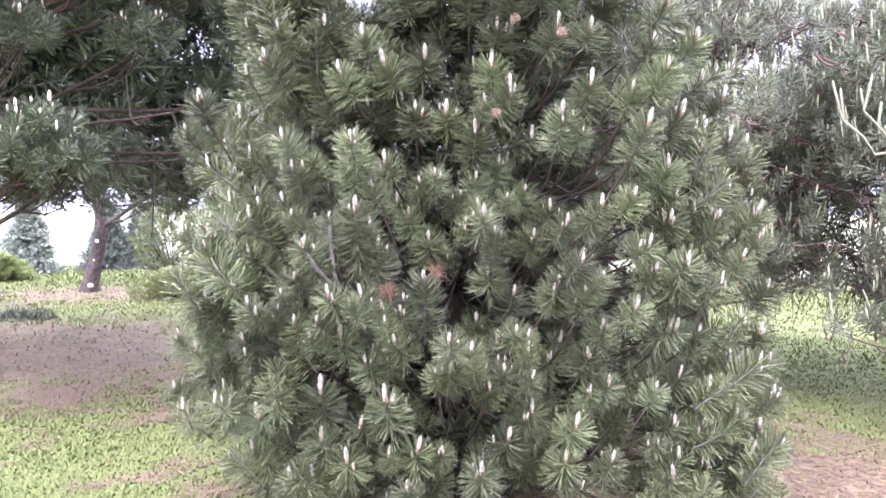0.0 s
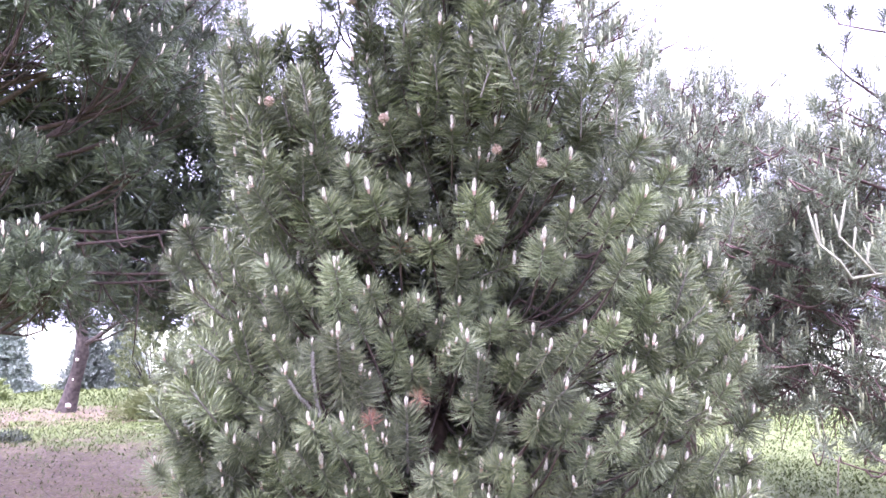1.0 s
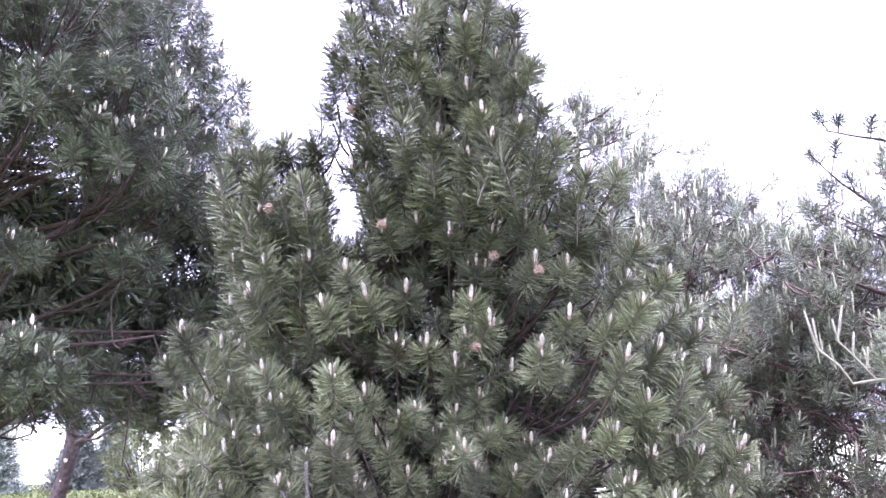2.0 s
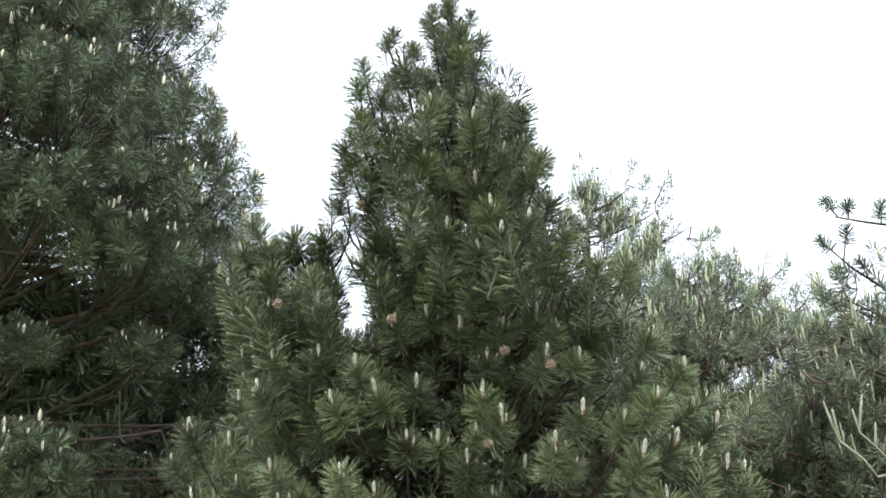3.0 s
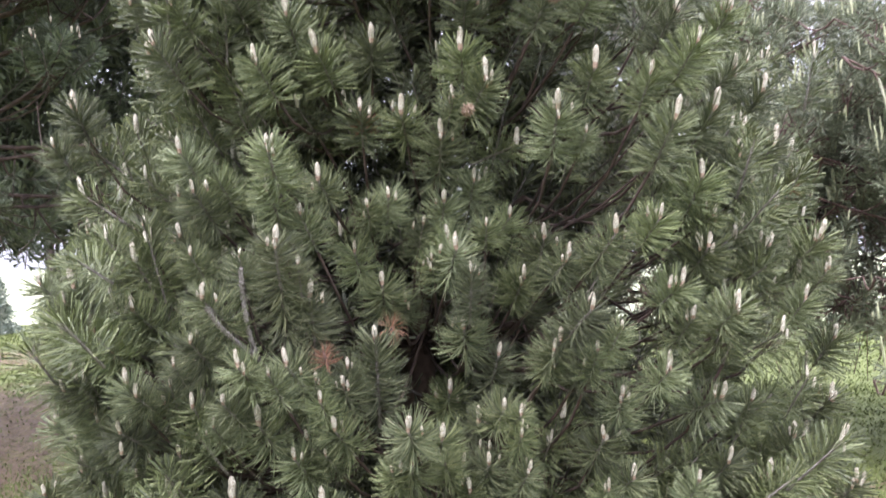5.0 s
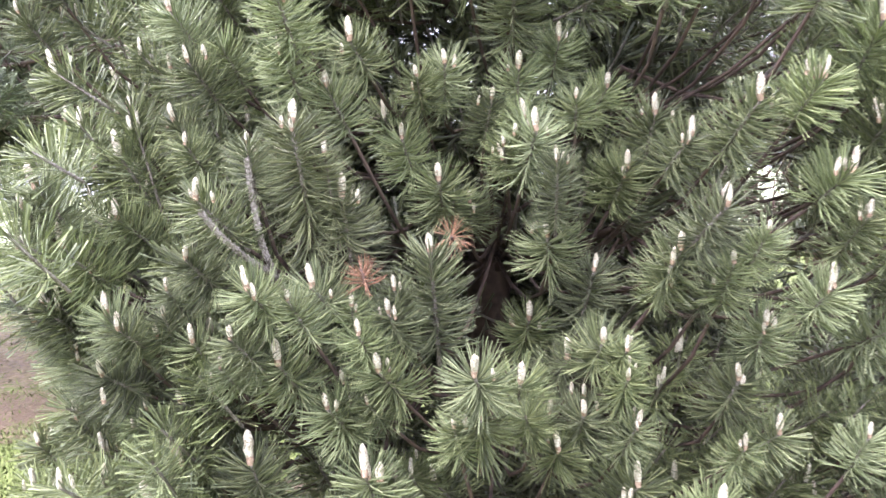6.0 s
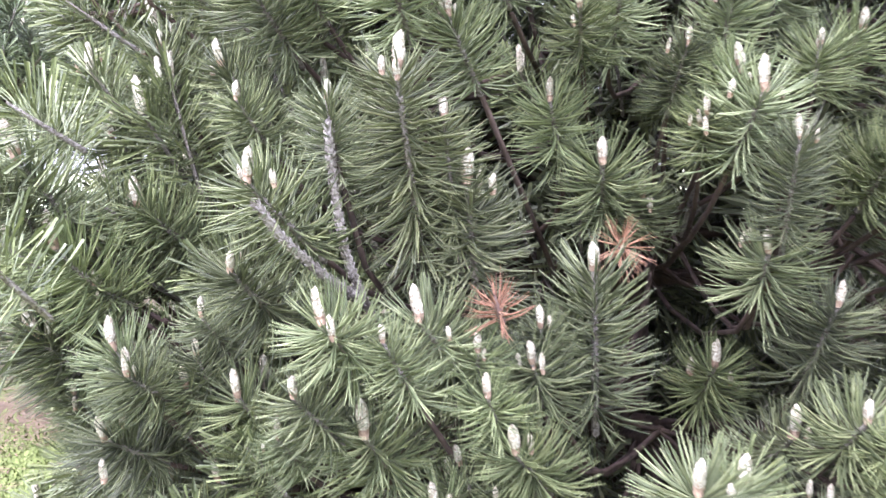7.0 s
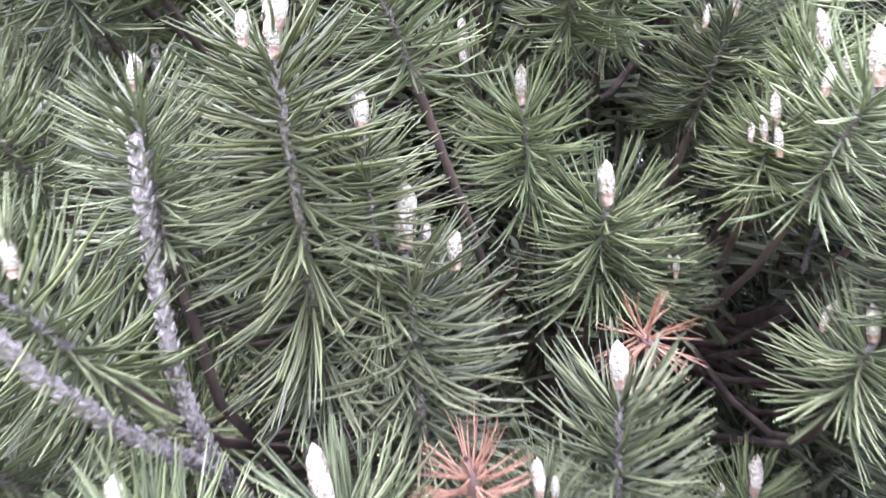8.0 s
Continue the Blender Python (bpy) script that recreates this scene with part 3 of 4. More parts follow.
# ---- the pine in front ----
def main_pine():
    rng = np.random.default_rng(11)
    tree = empty("pine_tree", -0.02, 4.95)
    tagged(tree, "dense young dark green pine with white buds on lawn", "tree")
    trunk_line = [(-0.02, 4.95, -0.1), (-0.05, 4.93, 0.5), (-0.03, 4.9, 1.1), (0.03, 4.85, 1.8), (0.06, 4.7, 2.5), (0.07, 4.45, 3.3), (0.06, 4.2, 4.0), (0.06, 4.13, 4.33)]
    part("trunk", mesh_of("trunk", tube(trunk_line, [0.11, 0.085, 0.075, 0.065, 0.05, 0.035, 0.016, 0.006], 10, 0, 0.2, rng), [BARK]), tree)
    tz = np.array([p[2] for p in trunk_line])

    def trunk_at(z):
        return np.array([np.interp(z, tz, [p[i] for p in trunk_line]) for i in range(3)])

    tips = [np.array(p) for p in SKIRT + LOW + LOWER + WAIST + MIDDLE + MIDDLE_UPPER + SHOULDER + SHOULDER_UPPER + UPPER + NECK + SPIRE + LEADER + CROWN + TOP]
    # the rest of the crown: inside, sides and back
    prof_z = [0.12, 0.3, 0.6, 1.2, 1.8, 2.3, 2.7, 3.0, 3.4, 3.9, 4.3]
    prof_r = [1.0, 1.3, 1.48, 1.5, 1.42, 1.28, 1.05, 0.72, 0.5, 0.33, 0.08]

    def in_slit(p, wide=0.12):
        """The gap of sky between the side leader and the spire."""
        return 2.52 < p[2] < 3.25 and abs(p[0] - 0.19 + 0.152 * p[1]) < wide

    fill, hole = [], np.array([0.12, 4.2, 1.03])
    tip_array, taken = np.array(tips), np.zeros((1500, 3))
    tries = 0
    while len(fill) < 1400 and tries < 20000:
        tries += 1
        z = 0.12 + 4.1 * rng.random() ** 1.1
        flank = len(fill) > 1000
        if flank:
            z = rng.uniform(1.2, 2.9)
        behind = rng.random() < 0.62
        a = rng.random() * math.pi if behind else -rng.random() * math.pi
        if flank:
            a = math.pi + rng.uniform(-0.75, 0.75)
        rr = np.interp(z, prof_z, prof_r)
        q = (0.35 + 0.65 * rng.random()) if behind else (0.15 + 0.4 * rng.random() ** 0.7)
        if flank:
            q = 0.4 + 0.58 * rng.random()
        c = trunk_at(z)
        c[0] += 0.08
        p = c + np.array([math.cos(a) * rr * q, math.sin(a) * rr * q * 0.86, 0])
        p[2] = z
        if np.linalg.norm((p - hole) * (1.1, 0.6, 1.0)) < 0.42:
            continue
        if in_slit(p, 0.17) and z > 2.6:
            continue
        if np.linalg.norm(tip_array - p, axis=1).min() < 0.12 or (fill and np.linalg.norm(taken[: len(fill)] - p, axis=1).min() < 0.1):
            continue
        taken[len(fill)] = p
        fill.append(p)

    def aim(p, spread):
        c = trunk_at(max(p[2] - 0.3, 0.1))
        o = unit([p[0] - c[0], p[1] - c[1], 0])
        up = np.interp(p[2], [0.2, 1.0, 2.4, 3.4, 4.4], [0.7, 0.8, 1.0, 1.7, 3.0])
        return unit(o * 0.75 + np.array([0, 0, up]) + rng.normal(0, spread, 3)), o

    def size(p):
        return float(np.interp(p[2], [0.3, 2.4, 3.2, 4.3], [1.0, 1.0, 0.85, 0.62]))

    near_spots, outer_spots, rest_spots = [], [], []
    near_low, outer_low, column_spots = [], [], []
    held = [((-0.538, 3.473, 1.415), (-0.11, -0.175, 0.187), 2), ((-0.457, 3.582, 1.529), (-0.02, -0.04, 0.22), 2)]
    long_shoots = [((-0.357, 3.6, 1.57), 4), ((-0.3, 3.66, 1.5), 4), ((-0.27, 3.68, 1.4), 4), ((-0.077, 3.76, 1.27), 6), ((0.23, 3.81, 1.476), 6), ((0.6, 3.71, 1.36), 6)]
    leaders = []
    for p in sorted(tips, key=lambda v: -v[2]):
        ax, o = aim(p, 0.13)
        # a tip close under a leading one is a smaller side shoot of its tuft
        minor = bool(leaders) and min(np.linalg.norm(p - q) for q in leaders) < 0.13
        if not minor:
            leaders.append(p)
        grow = size(p) * (0.74 if minor else 1.0)
        long = [k for h, k in long_shoots if np.linalg.norm(p - np.array(h)) < 0.045]
        kind = long[0] if long else int(rng.choice((0, 1, 2, 3, 5)))
        for place, way, k in held:
            if np.linalg.norm(p - np.array(place)) < 0.06:
                ax, kind = unit(way), k
        if long:
            ax = unit(o * 0.3 + np.array([0, 0, 1.0]) + rng.normal(0, 0.08, 3))
        (near_spots if 0.84 < p[2] < 2.0 and -1.3 < p[0] < 0.8 else outer_spots).append((p, ax, grow, kind))
        # a smaller shoot of the same twig, close below
        if not minor and rng.random() < 0.4:
            turn = rng.choice((-1, 1)) * rng.uniform(0.5, 1.0)
            q = p + np.array([-o[1], o[0], 0]) * 0.13 * turn - o * rng.uniform(0.06, 0.16) - np.array([0, 0, rng.uniform(0.08, 0.17)])
            if not in_slit(q) and np.linalg.norm((q - hole) * (1.1, 0.6, 1.0)) > 0.36:
                (near_low if 0.84 < q[2] < 2.0 and -1.3 < q[0] < 0.8 else outer_low).append((q, aim(q, 0.2)[0], grow * 0.82, int(rng.choice((0, 1, 3, 5)))))
        # the upper leaders are upright columns of shoots
        for j in range(int(np.interp(p[2], [2.6, 2.9, 3.3, 4.4], [0, 2, 4, 3])) + (3 if p[0] < -0.35 and p[2] > 2.55 else 0)):
            drop = 0.1 * (j // 2 + 1)
            q = p - o * rng.uniform(0.03, 0.09 + 0.04 * j) + np.array([rng.normal(0, 0.05), rng.normal(0, 0.07), -drop - rng.uniform(0, 0.05)])
            if not in_slit(q, 0.09):
                column_spots.append((q, unit(o * 0.2 + np.array([0, 0, 1.0]) + rng.normal(0, 0.14, 3)), size(p)))
        # side shoots of the same whorl, lower and further in
        for _ in range(0 if minor else 3 if p[0] < -0.3 and 1.9 < p[2] < 3.1 else 7 if p[0] < -0.8 and p[2] < 1.2 else 4 if p[0] < -0.8 else 7 if p[0] > 1.05 else 2 if p[2] < 0.95 else int(rng.random() < 0.35) if p[2] < 2.6 else 1):
            flank = p[0] < -0.8 or p[0] > 1.1
            q = p - o * (rng.uniform(0.03, 0.4) if flank else rng.uniform(0.18, 0.42)) + np.array([rng.normal(0, 0.09), rng.normal(0, 0.15) if flank else 0, -rng.uniform(-0.1 if flank else 0.0, 0.2)]) * size(p)
            if p[0] < -0.8:
                q[0] = max(q[0], p[0] + 0.02)
            if q[2] > 0.08 and not in_slit(q) and np.linalg.norm((q - hole) * (1.1, 0.6, 1.0)) > 0.4:
                rest_spots.append((q, aim(q, 0.3)[0], size(p) * 0.95))
    # shaded growth that closes the back of the hollow
    fill += [np.array([rng.uniform(-0.45, 0.75), rng.uniform(5.0, 5.7), rng.uniform(0.35, 1.6)]) for _ in range(150)]
    inner_spots = [(p, aim(p, 0.3)[0], size(p) * 1.1) for p in fill[:1000] + fill[1400:]]
    rest_spots += [(p, aim(p, 0.35)[0], size(p) * 1.1) for p in fill[1000:1400]]
    fine_kinds, kinds = [], []
    for stem, n, steep, wide in ((0.11, 240, 38, 92), (0.13, 260, 36, 94), (0.155, 290, 38, 98), (0.095, 225, 40, 90), (0.27, 420, 50, 136), (0.125, 250, 37, 102), (0.23, 380, 38, 94)):
        fine_kinds.append((shoot_soup(rng, n, 0.1, stem, 0.0031, 6, (steep, wide), 0.0055, 0.08), [NEEDLE_OLIVE if wide > 120 else NEEDLE, TWIG]))
        kinds.append((shoot_soup(rng, int(n * 0.9), 0.101, stem, 0.0039, 3, (steep, wide), 0.0055, 0.08), [NEEDLE, TWIG]))
    lod = [shoot_soup(rng, 210, 0.1, s, 0.0052, 1, (36, 96), 0.0055) for s in (0.12, 0.15, 0.19)]
    column = [shoot_soup(rng, 150, 0.086, s, 0.007, 1, (36, 88), 0.0055) for s in (0.16, 0.2)]
    coarse = [shoot_soup(rng, 88, 0.12, s, 0.0125, 1, (28, 95), 0.0055) for s in (0.15, 0.2, 0.25)]
    buds = [(candle_soup(rng, ln, w), [CANDLE, CANDLE_BASE]) for ln, w in ((0.052, 0.0165), (0.062, 0.017), (0.046, 0.016), (0.055, 0.015))]
    near_buds = [(scaly_bud(rng, ln, w), [CANDLE, CANDLE_BASE]) for ln, w in ((0.044, 0.0145), (0.05, 0.015), (0.038, 0.0138), (0.045, 0.0132), (0.033, 0.0125))]
    plant_shoots(tree, near_spots, fine_kinds, near_buds, rng, 300, lod, (0, 3.3), bud_chance=1.0, bud_max=3)
    plant_shoots(tree, outer_spots, kinds, buds, rng, 300, lod, (0, 3.3), bud_chance=1.0, bud_max=3)
    plant_shoots(tree, near_low, fine_kinds, near_buds, rng, 150, lod, (0, 3.3), bud_chance=0.4, bud_max=1)
    plant_shoots(tree, outer_low, kinds, buds, rng, 0, lod, (0, 3.3), bud_chance=0.4, bud_max=1)
    plant_shoots(tree, column_spots, kinds, buds, rng, 0, column, (0, 3.3), bud_chance=0.12, bud_max=1)
    plant_shoots(tree, rest_spots, kinds, buds, rng, 0, lod, (0, 3.3), bud_chance=0.4, bud_max=1, far_bud=(0.055, 0.017))
    plant_shoots(tree, inner_spots, kinds, buds, rng, 0, coarse, (0, 3.3), bud_chance=0.0)
    spots = near_spots + near_low + outer_spots + outer_low
    # limbs: one for each group of shoots, with a twig to each shoot
    leader = [trunk_at(1.2), (-0.35, 4.6, 1.5), (-0.6, 4.3, 1.9), (-0.66, 4.12, 2.4), (-0.68, 4.0, 2.9)]
    part("branch", mesh_of("branch", tube(leader, [0.04, 0.035, 0.03, 0.022, 0.008], 8, 0, 0.2, rng), [BARK]), tree)
    groups = {}
    for p, ax, sc, *_ in spots:
        c = trunk_at(p[2])
        key = (int((math.atan2(p[1] - c[1], p[0] - c[0]) + 4 * math.pi) / math.tau * 11), int(p[2] / 0.42))
        groups.setdefault(key, []).append((p, ax, sc))
    for key, members in sorted(groups.items()):
        mean = np.mean([m[0] for m in members], axis=0)
        start = trunk_at(max(0.08, mean[2] - 0.35 * min(1.0, np.linalg.norm(mean[:2] - trunk_at(mean[2])[:2]))))
        if mean[0] < -0.35 and 2.3 < mean[2] < 3.3:
            # the side leader rises steeply from below
            start = np.array([np.interp(mean[2] - 0.5, [1.9, 2.9], [a, b]) for a, b in ((-0.6, -0.68), (4.3, 4.02), (1.9, 2.9))])
        end = start + (mean - start) * 0.5
        line = curve_points(start, end, 0.03, 6)
        soups = [tube(line, np.linspace(0.024, 0.012, 6), 6, 0, 0.2, rng)]
        for p, ax, sc in members:
            foot = p - ax * 0.13 * sc
            k = line[int(rng.integers(2, 6))]
            soups.append(tube(bowed(k, foot, ax, 6), np.linspace(0.0065, 0.0048, 6), 5, 0))
        part("branch", mesh_of("branch", join(soups), [BARK]), tree)
    # the pale forked stem in front
    fork = np.array([-0.43, 3.65, 1.228])
    arm_a = [(-0.40, 3.92, 1.02), (-0.41, 3.76, 1.13), tuple(fork), (-0.446, 3.61, 1.31), (-0.455, 3.59, 1.42), (-0.457, 3.582, 1.50)]
    arm_b = [tuple(fork), (-0.465, 3.575, 1.275), (-0.505, 3.515, 1.335), (-0.532, 3.48, 1.39)]
    for arm in (arm_a, arm_b):
        part("pale_stem", mesh_of("pale_stem", scaly_stem(rng, arm, 0.0068, 0.0056), [TWIG, TWIG_PALE]), tree, None, "grey-white scaly stem of a forked twig")
    # cones, and tufts of dead needles
    cone = mesh_of("pine_cone", cone_soup(rng, 0.02), [CONE])
    for p in ((-0.69, 3.70, 2.587), (-0.201, 3.85, 2.546), (0.309, 3.85, 2.40), (0.505, 3.73, 2.315), (-0.36, 3.90, 3.12), (-0.93, 4.02, 2.60), (0.23, 3.86, 1.99)):
        p = np.array(p) * 0.97 + np.array((0.2, 0.1, 1.65)) * 0.03
        part("pine_cone", cone, tree, frame_to(p, unit((rng.normal(0, 0.4), -1, rng.normal(0.2, 0.3))), rng.random() * 6), "small round brown open cone")
    dead = [mesh_of("dead_tuft", shoot_soup(rng, 70, ln, 0.04, 0.002, 6, (30, 105), 0.005), [NEEDLE_DEAD, BARK_RED]) for ln in (0.058, 0.052)]
    for i, (p, ax) in enumerate((((-0.035, 3.83, 1.29), (0.1, -0.9, -0.1)), ((-0.222, 3.62, 1.24), (-0.2, -0.4, 0.8)), ((-0.12, 3.92, 1.98), (0.2, -0.8, 0.4)), ((1.47, 4.40, 1.75), (0.8, -0.5, 0.2)))):
        part("dead_tuft", dead[i % 2], tree, frame_to(p, unit(ax), i), "tuft of dry orange-brown dead needles")


# ---- pines that are grown limb by limb ----
def grown_pine(name, label, x, y, seed, prof, limbs, tips_per, kinds, buds, lod, limit, near, trunk_r, bark, up=(0.85, 0.55), sag=0.1, bare=None, bud_chance=0.8, bud_max=2, lowest=None, names=("shoot", "bud"), lean=(0, 0), rise=0.28, stem=None, floor=0.15, droop=0.03, facing=None, inner=0.62, crowd=0.95, reaches=(), far_bud=(0.06, 0.02)):
    rng = np.random.default_rng(seed)
    tree = empty(name, x, y)
    tagged(tree, label, "tree")
    pz, pr = [p[0] for p in prof], [p[1] for p in prof]
    top = pz[-1]
    zs = np.linspace(-0.1, top, 9)
    line = [(x + lean[0] * max(z, 0) + 0.05 * math.sin(z * 1.7 + seed), y + lean[1] * max(z, 0) + 0.05 * math.cos(z * 1.3), z) for z in zs]
    if stem is None:
        part("trunk", mesh_of("trunk", tube(line, np.linspace(trunk_r, 0.012, 9), 10, 0, 0.18, rng), [bark]), tree)
    else:
        part("trunk", mesh_of("trunk", tube([p[:3] for p in stem], [p[3] for p in stem], 12, 0, 0.28, rng), [bark]), tree)
    low = pz[0] if lowest is None else lowest
    spots = []
    for i in range(limbs + len(reaches)):
        z1 = low + (top - low) * ((i + 0.5) / limbs) ** crowd
        a = i * 2.39996 + rng.normal(0, 0.2)
        if facing is not None and i % 3:
            # the open side carries most limbs
            a = facing + rng.uniform(-1.25, 1.25)
        reach = np.interp(z1, pz, pr) * (0.85 + 0.19 * rng.random())
        special = i - limbs
        if special >= 0:
            # a single long limb that ends at a given place
            e = reaches[special]
            z1, reach, a = e[2], math.hypot(e[0] - x, e[1] - y), math.atan2(e[1] - y, e[0] - x)
        z0 = max(0.3, z1 - (0.1 if special >= 0 else rise) * reach)
        c0 = np.array([x + lean[0] * z0, y + lean[1] * z0, z0])
        d = np.array([math.cos(a), math.sin(a), 0])
        end = np.array([x + lean[0] * z1, y + lean[1] * z1, 0]) + d * reach
        end[2] = z1
        pts = curve_points(c0, end, sag * reach, 7)
        r0 = 0.016 if special >= 0 else 0.010 + 0.006 * reach
        soups = [tube(pts, np.linspace(r0, 0.005, 7), 6, 0, 0.2, rng)]
        side = np.array([-d[1], d[0], 0])
        k = max(3, int(tips_per * (0.35 + reach / max(pr))))
        k = reaches[special][3] if special >= 0 else k
        for j in range(k):
            s = 1 - inner * (j / k) ** 0.9
            on = np.array([np.interp(s * 6, range(7), pts[:, q]) for q in range(3)])
            w = (0.12 + 0.55 * (1 - s) + 0.1) * reach * (0.25 if special >= 0 else 0.75)
            off = side * rng.uniform(-1, 1) * w + d * rng.uniform(0, 0.15) + np.array([0, 0, rng.uniform(-droop, 0.26)])
            if j % 4 == 0:
                heart = on + off
                fork = heart - unit(d * 0.5 + off) * 0.16 - np.array([0, 0, 0.07])
                soups.append(tube(curve_points(on, fork, 0.05 + 0.1 * rng.random(), 5), np.linspace(0.008, 0.0055, 5), 4, 0))
            tip = heart + rng.normal(0, 0.085, 3)
            off = tip - on
            if tip[2] < floor:
                continue
            if bare and bare[0] < tip[2] < bare[1] and rng.random() < bare[2]:
                if rng.random() < 0.4:
                    soups.append(tube(curve_points(on, tip + (0.1, 0.1, -0.45), -0.12, 5), np.linspace(0.006, 0.003, 5), 4, 0))
                continue
            ax = unit(d * up[1] + off * 0.8 + np.array([0, 0, up[0]]) + rng.normal(0, 0.18, 3))
            spots.append((tip, ax, np.interp(tip[2] / top, [0.0, 0.7, 1.0], [1.0, 0.95, 0.7])))
            soups.append(tube(curve_points(fork, tip - ax * 0.1, 0.02, 3), [0.0055, 0.005, 0.004], 3, 0))
        part("branch", mesh_of("branch", join(soups), [bark]), tree)
    plant_shoots(tree, spots, kinds, buds, rng, limit, lod, near, names, bud_chance, bud_max, far_bud)
    return tree


main_pine()

r2 = np.random.default_rng(5)
dark_kinds = [(shoot_soup(r2, 120, 0.105, s, 0.0062, 3, (32, 106), 0.006), [NEEDLE_OLD, TWIG]) for s in (0.12, 0.15, 0.18, 0.14)]
dark_lod = [shoot_soup(r2, 140, 0.105, s, 0.0085, 1, (32, 106), 0.006) for s in (0.12, 0.16, 0.2)]
dark_coarse = [shoot_soup(r2, 62, 0.15, s, 0.022, 1, (26, 100), 0.006) for s in (0.16, 0.22, 0.28)]
dark_buds = [(candle_soup(r2, ln, w), [CANDLE_DULL, CANDLE_BASE]) for ln, w in ((0.045, 0.016), (0.06, 0.018), (0.04, 0.016), (0.07, 0.018))]


# ---- a tall pine whose boughs end in rounded mounds of shoots ----
def tall_pine():
    rng = np.random.default_rng(21)
    x, y, top = -4.9, 7.8, 11.0
    tree = tagged(empty("tall_pine_tree", x, y), "tall dark green pine with cream buds and shaded inner branches", "tree")
    zs = np.linspace(-0.1, top, 10)
    line = [(x + 0.05 * math.sin(z * 1.7), y + 0.05 * math.cos(z * 1.3), z) for z in zs]
    part("trunk", mesh_of("trunk", tube(line, np.linspace(0.2, 0.012, 10), 10, 0, 0.18, rng), [BARK]), tree)
    # bough ends: x, y, z, radius, shoots
    boughs = [(-3.6, 7.3, 6.95, 0.55, 34), (-2.95, 7.3, 6.1, 0.58, 40), (-3.15, 7.4, 5.45, 0.55, 36), (-2.6, 7.2, 4.95, 0.58, 42), (-2.38, 7.0, 4.42, 0.58, 42), (-2.45, 7.3, 3.95, 0.58, 36),
              (-2.6, 7.4, 3.6, 0.45, 26), (-2.5, 6.3, 3.6, 0.45, 36), (-2.6, 6.25, 4.1, 0.56, 44), (-3.2, 5.95, 3.85, 0.62, 50), (-2.95, 6.05, 4.85, 0.62, 50), (-3.65, 6.0, 4.7, 0.62, 46),
              (-3.45, 6.2, 5.65, 0.62, 46), (-3.95, 5.9, 4.0, 0.58, 40), (-3.3, 6.8, 6.5, 0.55, 36), (-3.9, 6.5, 6.6, 0.6, 36), (-2.5, 6.7, 2.95, 0.26, 16), (-3.3, 6.3, 2.9, 0.3, 20),
              (-3.0, 6.05, 2.12, 0.26, 24), (-2.8, 6.0, 1.95, 0.24, 18), (-3.2, 5.95, 1.9, 0.34, 28), (-3.7, 6.1, 1.95, 0.4, 26)]
    for z in np.arange(4.2, 10.6, 0.62):
        reach = np.interp(z, [3.5, 5, 6, 7.7, 9, 10.4], [2.9, 2.4, 2.0, 1.8, 1.35, 0.6])
        for a in np.arange(-2.3, 3.9, 0.95 / max(reach, 0.6)):
            a += rng.normal(0, 0.1)
            p = (x + math.cos(a) * reach * rng.uniform(0.8, 1.0), y + math.sin(a) * reach * rng.uniform(0.8, 1.0), z + rng.normal(0, 0.12))
            if min(math.dist(p, q[:3]) for q in boughs[:22]) > 0.95:
                boughs.append((*p, rng.uniform(0.45, 0.6), 30 if -1.9 < a < 1.2 and z < 8 else 12))
    spots, sides, plain = [], [], []
    for bx, by, bz, r, n in boughs:
        c = np.array([bx, by, bz])
        start = np.array([x, y, max(1.2, bz - 0.25 * math.hypot(bx - x, by - y))])
        limb = curve_points(start, c - (0, 0, r * 0.5), 0.1, 7)
        soups = [tube(limb, np.linspace(0.035, 0.012, 7), 6, 0, 0.2, rng)]
        o = unit([bx - x, by - y, 0])
        for i in range(n):
            h = 1 - 1.3 * (i + 0.5) / n
            a = i * 2.39996 + rng.normal(0, 0.15)
            q = math.sqrt(max(0.0, 1 - h * h))
            d = np.array([math.cos(a) * q, math.sin(a) * q, h])
            p = c + d * (r * 1.1, r * 1.1, r * 0.8) * rng.uniform(0.72, 1.05)
            ax = unit(d * 0.6 + o * 0.3 + np.array([0, 0, 0.75]) + rng.normal(0, 0.12, 3))
            (spots if h > 0.3 else sides if h > -0.05 else plain).append((p, ax, rng.uniform(0.9, 1.15)))
            if i % 3 == 0:
                soups.append(tube(bowed(limb[int(rng.integers(4, 7))], p - ax * 0.13, ax, 5), np.linspace(0.01, 0.005, 5), 4, 0))
        part("branch", mesh_of("branch", join(soups), [BARK]), tree)
    # bare shaded limbs under the crown, with a little dull growth
    for e in ((-2.15, 6.3, 2.28), (-2.3, 7.2, 2.0), (-2.05, 7.3, 2.45), (-2.2, 7.7, 2.1)):
        limb = curve_points((x, y, e[2] + 0.25), e, 0.12, 8)
        soups = [tube(limb, np.linspace(0.03, 0.007, 8), 6, 0, 0.25, rng)]
        for j in range(14):
            k = limb[int(rng.integers(3, 8))]
            t = k + rng.normal(0, 0.22, 3) + (0.1, -0.05, -0.12)
            soups.append(tube(curve_points(k, t, 0.06, 5), np.linspace(0.008, 0.003, 5), 4, 0))
            if j % 4 == 1:
                plain.append((t, unit(rng.normal(0, 0.6, 3) + (0.3, -0.3, 0.4)), 0.8))
        part("branch", mesh_of("branch", join(soups), [BARK]), tree)
    # dense growth round the trunk
    dense = []
